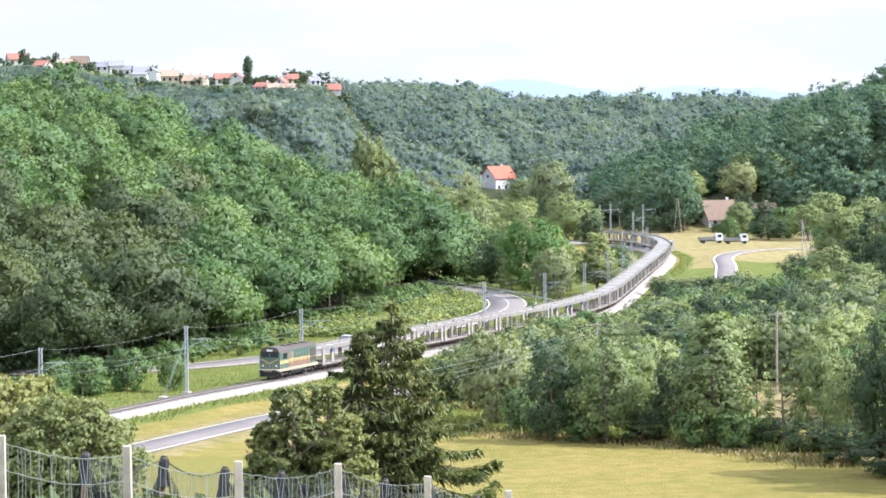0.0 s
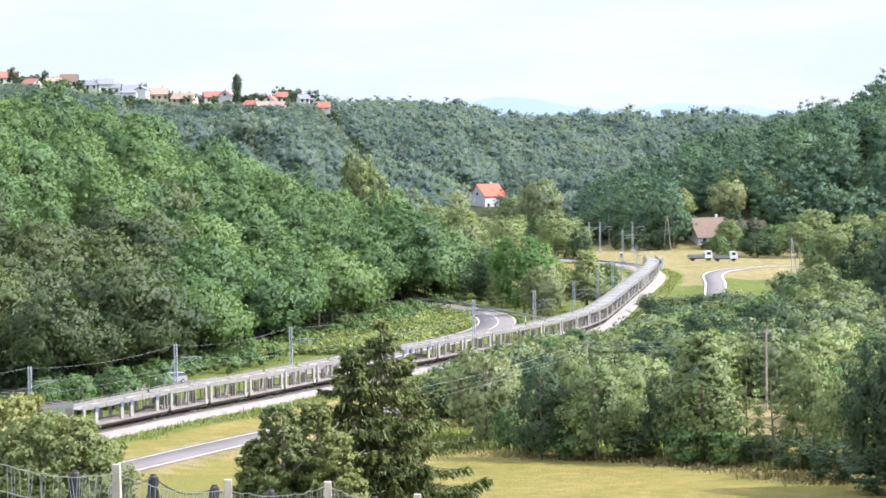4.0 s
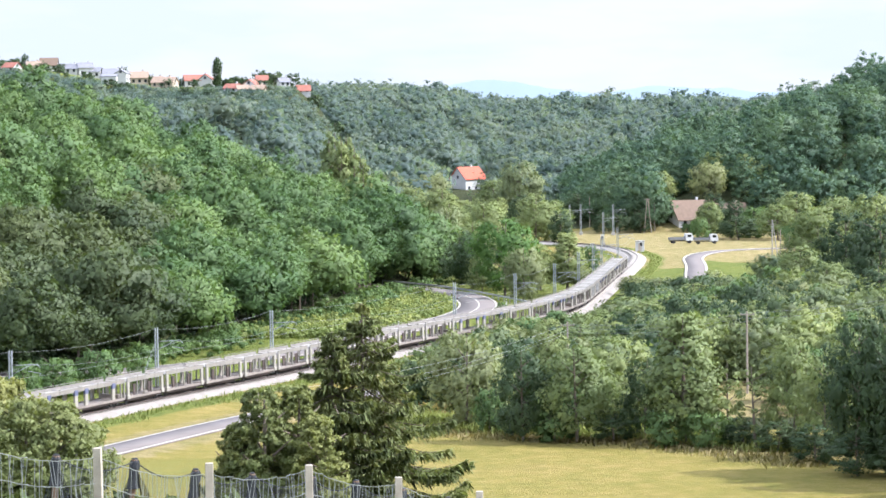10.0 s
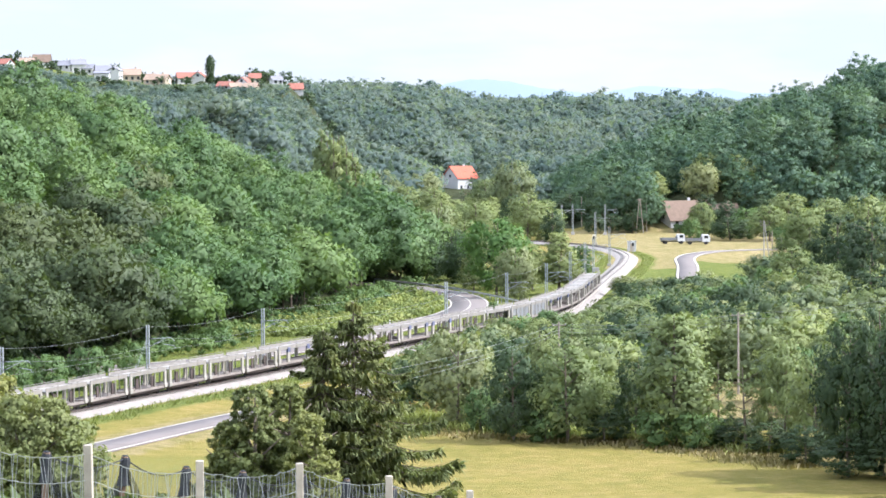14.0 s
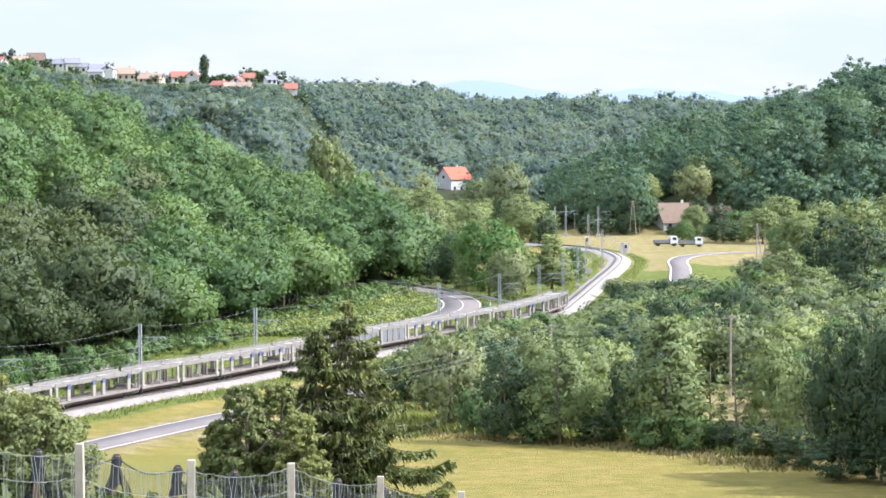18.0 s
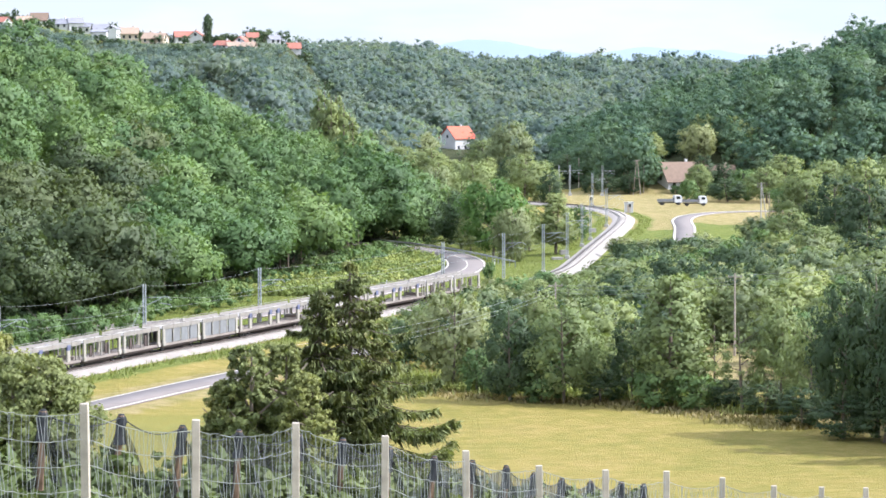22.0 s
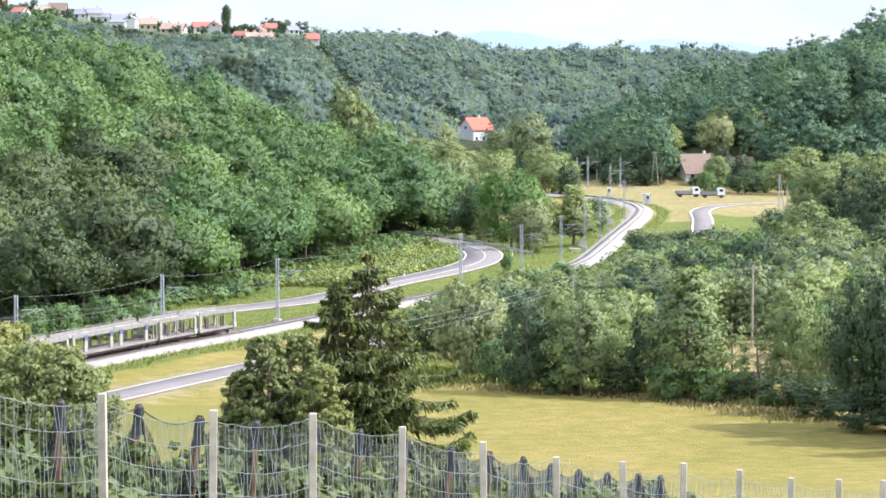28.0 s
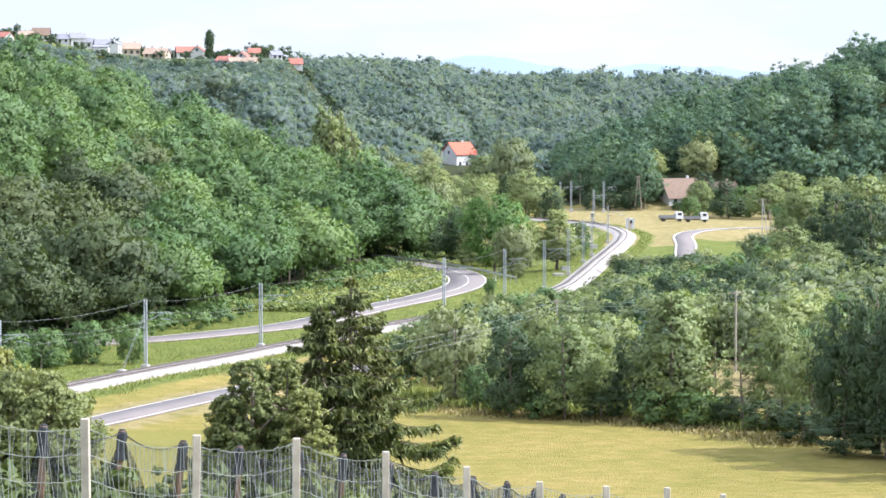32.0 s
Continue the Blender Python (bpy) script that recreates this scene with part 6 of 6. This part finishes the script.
def make_field_things():
    truck(61.4, 846, ground_at(61.4, 846), 8)
    truck(67.7, 841, ground_at(67.7, 841), 4)
    # relay hut by the crossing
    o = empty("relay_hut", pose(46.9, 790, ground_at(46.9, 790)))
    tagged(o, "small white relay hut beside the level crossing", "hut")
    bm = bmesh.new()
    box(bm, -1.05, 1.05, -1.0, 1.0, -0.3, 2.5, 0.04)
    part("wall", bm, WALL_WHITE, o)
    bm = bmesh.new()
    box(bm, -1.25, 1.25, -1.2, 1.2, 2.5, 2.68, 0.03)
    part("roof", bm, CONCRETE, o)
    bm = bmesh.new()
    box(bm, -0.45, 0.45, -1.04, -0.99, 0.0, 2.0)
    part("door", bm, WALL_CREAM, o)
    a = a_pole(57.0, 920, 10.2)
    p1, t1 = utility_pole(59.3, 925, 8.5, "wooden pole beside the A-frame pole", 0)
    utility_pole(52.5, 935, 10.0, "tall wooden utility pole before the wood", 2)
    utility_pole(48.0, 960, 10.5, "tall wooden utility pole before the wood", 1)
    utility_pole(42.0, 965, 9.5, "tall wooden utility pole before the wood", 0)
    b1, tb = utility_pole(74.5, 735, 10.0, "pale braced electricity pole at the field's edge", 2, True, CONCRETE)
    utility_pole(76.2, 733, 7.5, "wooden pole at the field's edge", 0)
    utility_pole(74.8, 700, 7.5, "wooden pole beside the scrub", 0)
    p, c1 = utility_pole(36.6, 393, 10.3, "weathered wooden power pole among the trees", 1)
    p, c2 = utility_pole(14.3, 396, 9.0, "thin wooden power pole behind the willow", 1)
    p, far = utility_pole(-13.5, 215, 11.4, "wooden power pole hidden behind the bushes", 1)
    label = "thin power line crossing the valley trees"
    hang("power_line", label, c2, c1, 0.7, 0.015, ((0, 0), (0.5, -0.5), (0.2, -1.0)))
    hang("power_line", label, c2, far, 0.9, 0.012, ((0, 0), (0.4, -0.6), (0.2, -1.1)))
    hang("power_line", label, c1, Vector((75, 402, 13.5)), 1.0, 0.015, ((0, 0), (0.2, -0.7)))
    # marker posts along the far road
    for x, y in ((-9.0, 512), (-13.4, 499), (9.6, 572), (-0.5, 596), (-16.0, 476)):
        z = ground_at(x, y)
        m = empty("marker_post", pose(x, y, z))
        tagged(m, "white roadside marker post", "marker post", "marker posts")
        bm = bmesh.new()
        box(bm, -0.09, 0.09, -0.05, 0.05, -0.2, 1.05, 0.02)
        part("post", bm, SIGN_WHITE, m)
        bm = bmesh.new()
        box(bm, -0.092, 0.092, -0.055, 0.052, 0.72, 0.9)
        part("band", bm, BLACK, m)
    # crash barrier round the bend
    rail = empty("crash_barrier")
    tagged(rail, "grey steel crash barrier round the road bend", "crash barrier")
    pts = smooth_line([(-14.5, 646), (-4.5, 626), (3.0, 606), (9.0, 584), (13.5, 566)], 4.0)
    for i, (x, y) in enumerate(pts):
        bm = bmesh.new()
        box(bm, x - 0.06, x + 0.06, y - 0.06, y + 0.06, -0.8, 0.35)
        part("post", bm, GALVANISED, rail)
    bm = bmesh.new()
    prev = None
    for x, y in pts:
        ring = [bm.verts.new((x + dx, y + dy, 0.28 + dz)) for dx, dy, dz in ((-0.05, -0.05, -0.14), (0.05, 0.05, -0.14), (0.05, 0.05, 0.14), (-0.05, -0.05, 0.14))]
        if prev:
            for k in range(4):
                bm.faces.new((prev[k], prev[(k + 1) % 4], ring[(k + 1) % 4], ring[k]))
        prev = ring
    part("rail", bm, GALVANISED, rail)


make_field_things()


def make_car():
    """A silver estate car, front towards +y, on its wheels."""
    o = empty("passing_car")
    tagged(o, "silver estate car driving along the far road", "car")
    bm = bmesh.new()
    side = [(-2.2, 0.32), (2.15, 0.32), (2.22, 0.62), (2.05, 0.82), (1.05, 0.95), (-2.15, 1.0), (-2.25, 0.7)]
    a, b = ([bm.verts.new((s * 0.88, y, z)) for y, z in side] for s in (-1, 1))
    for i in range(len(side)):
        bm.faces.new((a[i], a[(i + 1) % len(side)], b[(i + 1) % len(side)], b[i]))
    bm.faces.new(a[::-1])
    bm.faces.new(b)
    bmesh.ops.recalc_face_normals(bm, faces=bm.faces)
    bmesh.ops.bevel(bm, geom=bm.edges[:], offset=0.05, segments=2, affect="EDGES")
    body = part("body", bm, CAR_SILVER, o)
    bm = bmesh.new()
    low = [bm.verts.new((s * w, y, z)) for (y, z, w) in ((1.15, 0.93, 0.80), (-2.1, 0.98, 0.80)) for s in (-1, 1)]
    top = [bm.verts.new((s * w, y, z)) for (y, z, w) in ((0.35, 1.40, 0.64), (-1.85, 1.42, 0.66)) for s in (-1, 1)]
    for q in ((low[0], low[1], top[1], top[0]), (low[1], low[3], top[3], top[1]), (low[3], low[2], top[2], top[3]), (low[2], low[0], top[0], top[2])):
        bm.faces.new(q)
    bmesh.ops.recalc_face_normals(bm, faces=bm.faces)
    part("windows", bm, GLASS_DARK, o, "dark glazed cabin")
    bm = bmesh.new()
    box(bm, -0.68, 0.68, -1.9, 0.38, 1.40, 1.47, 0.025)
    part("roof", bm, CAR_SILVER, o)
    for s in (-1, 1):
        bm = bmesh.new()
        rod(bm, (s * 0.56, -1.75, 1.51), (s * 0.56, 0.2, 1.51), 0.02, 6)
        part("roof_rail", bm, GALVANISED, o)
        bm = bmesh.new()
        box(bm, s * 0.62 - 0.16, s * 0.62 + 0.16, 2.12, 2.24, 0.62, 0.76, 0.03)
        part("headlight", bm, LAMP_GLASS, body)
        bm = bmesh.new()
        box(bm, s * 0.95 - 0.09, s * 0.95 + 0.09, 0.85, 1.0, 0.95, 1.08, 0.02)
        part("mirror", bm, CAR_SILVER, body)
        for y in (-1.4, 1.38):
            bm = bmesh.new()
            rod(bm, (s * 0.70, y, 0.31), (s * 0.90, y, 0.31), 0.31, 16)
            wheel = part("wheel", bm, BLACK, o)
            bm = bmesh.new()
            rod(bm, (s * 0.89, y, 0.31), (s * 0.915, y, 0.31), 0.19, 12)
            part("rim", bm, GALVANISED, wheel)
    return o


CAR = make_car()
CAR_START = int(np.argmin((ROAD_FAR[:, 0] + 22.0) ** 2 + (ROAD_FAR[:, 1] - 462.0) ** 2)) * 1.5 + 8.4


def car_pose(t):
    """It drives down the far road in its right-hand lane and away behind the wood."""
    k = min(max((CAR_START - 10.5 * t) / 1.5, 2.0), len(ROAD_FAR) - 3.0)
    i, f = int(k), k - int(k)
    p = ROAD_FAR[i] * (1 - f) + ROAD_FAR[i + 1] * f
    d = ROAD_FAR[i - 2] - ROAD_FAR[i + 2]
    d = d / np.linalg.norm(d)
    return pose(p[0] + d[1] * 1.7, p[1] - d[0] * 1.7, -0.35, 0, 0, math.degrees(math.atan2(d[1], d[0])) - 90)


def make_weeds():
    """Tall grass and weeds: at the meadow's edge, on the banks, and dry blades in the field."""
    def patch(name, label, mat, seed, n, spot, tall, wide):
        rng = np.random.default_rng(seed)
        pts = spot(rng, n)
        z = ground(pts[:, 0], pts[:, 1])
        m = len(pts)
        h = tall * rng.uniform(0.4, 1.25, m)
        a = rng.uniform(0, 6.28, m)
        d = np.stack([np.cos(a), np.sin(a), np.zeros(m)], 1) * (wide * rng.uniform(0.5, 1.3, m))[:, None]
        lean = np.stack([rng.normal(size=m) * 0.25, rng.normal(size=m) * 0.25, np.ones(m)], 1) * h[:, None]
        base = np.column_stack([pts, z - 0.05])
        v = np.stack([base - d, base + d, base + lean + d * 0.7, base + lean - d * 0.5], 1).reshape(-1, 3)
        me = raw_mesh(name, v, [np.arange(len(v)).reshape(-1, 4)], mat)
        up = np.repeat(rng.normal(size=(m, 3)) * 0.3 + np.array([0, 0, 1.0]), 4, axis=0)
        at = me.attributes.new("custom_normal", "FLOAT_VECTOR", "POINT")
        at.data.foreach_set("vector", (up / np.linalg.norm(up, axis=1)[:, None]).astype(np.float32).ravel())
        ob = new(name, me)
        tagged(ob, label, "grass", kind="stuff")

    def along(line, a, b, spread, shift=0.0):
        def spot(rng, n):
            i = rng.integers(a, b, n)
            d = np.gradient(line, axis=0)[i]
            d /= np.linalg.norm(d, axis=1)[:, None]
            off = (rng.normal(size=n) * spread + shift)[:, None]
            return line[i] + np.stack([d[:, 1], -d[:, 0]], 1) * off + rng.normal(size=(n, 2)) * 1.0
        return spot
    patch("stream_weeds", "tall green nettles and reeds along the stream", LEAF_WEED, 41, 16000, along(STREAM, 8, 50, 2.2), 0.9, 0.075)
    patch("stream_straw", "dry uncut grass beside the mown meadow", LEAF_STRAW, 42, 16000, along(STREAM, 12, 56, 1.9, 5.5), 0.42, 0.07)

    def left_verge(rng, n):
        p = np.stack([rng.uniform(-75, 30, n * 3), rng.uniform(340, 640, n * 3)], 1)
        lh = left_hill(p[:, 0], p[:, 1])
        keep = (lh < -3) & (left_of(p[:, 0], p[:, 1], (-59, 327), (12, 508)) > 0) & (away(ROAD_FAR, p[:, 0], p[:, 1]) > 4.2) & (away(RAIL, p[:, 0], p[:, 1]) > 4)
        return p[keep][:n]
    patch("verge_grass", "rough yellow-green grass beside the railway", LEAF_WEED, 46, 80000, left_verge, 0.24, 0.035)

    def bend_bank(rng, n):
        p = np.stack([rng.uniform(-34, 6, n * 3), rng.uniform(500, 612, n * 3)], 1)
        x, y = p.T
        keep = (away(ROAD_FAR, x, y) > 4.6) & (left_hill(x, y) < wood_edge(y) + 2) & (x < -2 + (y - 540) * 0.08)
        return p[keep][:n]
    patch("bend_weeds", "tall bright grassy weeds on the bank inside the road bend", LEAF_WEED, 47, 14000, bend_bank, 0.7, 0.06)

    def strip(near_rail):
        def spot(rng, n):
            p = np.stack([rng.uniform(-70, 10, n * 6), rng.uniform(280, 450, n * 6)], 1)
            x, y = p.T
            r, d = away(RAIL, x, y), away(ROAD_NEAR, x, y)
            side = left_of(x, y, (-59, 327), (12, 508)) < 0
            keep = (r > 3.3) & (r < 7.2 + 1.5 * wave(x, y, 4.0)) & (d > 3.6) & side if near_rail else (d > 3.3) & (d < 9) & (r > 5.0)
            return p[keep][:n]
        return spot
    def meadow(rng, n):
        y = rng.uniform(205, 338, n * 2)
        x = rng.uniform(-0.07, 0.165, n * 2) * y
        keep = (away(STREAM, x, y) > 3.5) & (away(ROAD_NEAR, x, y) > 5) & (ground(x, y) < 3) & (wave(x, y, 6.0) + rng.normal(size=n * 2) * 0.6 > -0.2)
        return np.stack([x, y], 1)[keep][:n]
    patch("meadow_stubble", "short dry tufts on the mown meadow", LEAF_STRAW, 51, 22000, meadow, 0.07, 0.04)
    patch("strip_weeds", "rough green weeds between ballast and lane", LEAF_WEED, 48, 24000, strip(True), 0.42, 0.04)
    patch("strip_straw", "dry tan grass beside the lane", LEAF_STRAW, 49, 26000, strip(False), 0.09, 0.03)

    def verge(rng, n):
        i = rng.integers(940, 1330, n)
        i = np.clip(i, 0, len(RAIL) - 2)
        d = RAIL_DIR[i]
        off = np.where(rng.random(n) < 0.5, rng.uniform(3.7, 6.5, n), rng.uniform(-6, -3.4, n))
        return RAIL[i] + np.stack([d[:, 1], -d[:, 0]], 1) * off[:, None]
    patch("track_weeds", "green weeds along the ballast", LEAF_WEED, 44, 18000, verge, 0.24, 0.06)


make_weeds()


def bank_at(x, y):
    k = left_hill(np.array([x]), np.array([y]))[0] - wood_edge(y)
    return -8 < k < 1.5 and math.sin(x * 9.1 + y * 2.3) > -0.1 + 0.09 * -k and away(ROAD_FAR, np.array([x]), np.array([y]))[0] > 6 and away(RAIL, np.array([x]), np.array([y]))[0] > 7


forest("bank_scrub", "leafy green bushes on the bank below the wood", LEAF_ROBINIA, 61, ((-80, 12), (350, 640), bank_at), 3.0, 1.7, 2.5, 9, 620, 0.065, 4, round_shape, 0.0)


def bend_bush(x, y):
    p, q = np.array([x]), np.array([y])
    return away(ROAD_FAR, p, q)[0] > 5.2 and left_hill(p, q)[0] < wood_edge(y) + 2 and x < -2 + (y - 540) * 0.08


forest("bend_bushes", "soft yellow-green weeds and bushes on the bank inside the road bend", LEAF_WEED, 62, ((-34, 4), (500, 612), bend_bush), 1.7, 1.15, 1.5, 6, 90, 0.14, 5, round_shape, 0.0)


def make_crossing():
    """Signals, board and gravel pad at the level crossing."""
    for x, y in ((46.0, 770), (38.5, 812)):
        o = empty("crossing_signal", pose(x, y, ground_at(x, y)))
        tagged(o, "level crossing light signal on a grey post", "signal", "crossing signals")
        bm = bmesh.new()
        rod(bm, (0, 0, -0.3), (0, 0, 3.0), 0.06, 8)
        part("post", bm, GALVANISED, o)
        bm = bmesh.new()
        box(bm, -0.28, 0.28, -0.06, 0.06, 2.2, 3.0, 0.03)
        part("lamp_board", bm, BLACK, o)
        for s in (-1, 1):
            bm = bmesh.new()
            box(bm, -0.55, 0.55, -0.09, -0.07, -0.06, 0.06)
            k = part("cross_arm", bm, SIGN_WHITE, o, "white warning cross arm")
            k.matrix_basis = pose(0, 0, 3.3, 0, s * 32, 0)
    o = empty("marker_board", pose(88.0, 812, ground_at(88.0, 812)))
    tagged(o, "small white board in the dry field", "sign")
    bm = bmesh.new()
    box(bm, -0.5, 0.5, -0.05, 0.05, 0.5, 1.6, 0.03)
    part("board", bm, SIGN_WHITE, o)
    bm = bmesh.new()
    rod(bm, (0, 0.08, -0.3), (0, 0.08, 1.3), 0.05, 6)
    part("post", bm, POLE_WOOD, o)
    # equipment cabinets and concrete blocks beside the curve
    for x, y, w, h in ((31.5, 606, 1.6, 0.9), (29.6, 590, 2.0, 0.5), (37.6, 690, 1.4, 1.0)):
        s = rail_index(x, y)
        p = beside(s, -4.6)
        o = empty("trackside_block", pose(p[0], p[1], -0.9, 0, 0, 12))
        tagged(o, "pale concrete block beside the track", "concrete block", "trackside blocks")
        bm = bmesh.new()
        box(bm, -w / 2, w / 2, -0.6, 0.6, -0.2, h, 0.06)
        part("block", bm, CONCRETE, o)
        bm = bmesh.new()
        box(bm, -w / 2 - 0.06, w / 2 + 0.06, -0.66, 0.66, h, h + 0.1, 0.03)
        part("cover", bm, CONCRETE, o)


make_crossing()


# ---- what moves ----
def motions():
    for thing, half, back in TRAIN:
        walk(thing, [(t, train_pose(back, half, t)) for t in range(33)])
    walk(CAR, [(t / 2, car_pose(t / 2)) for t in range(65)])


motions()
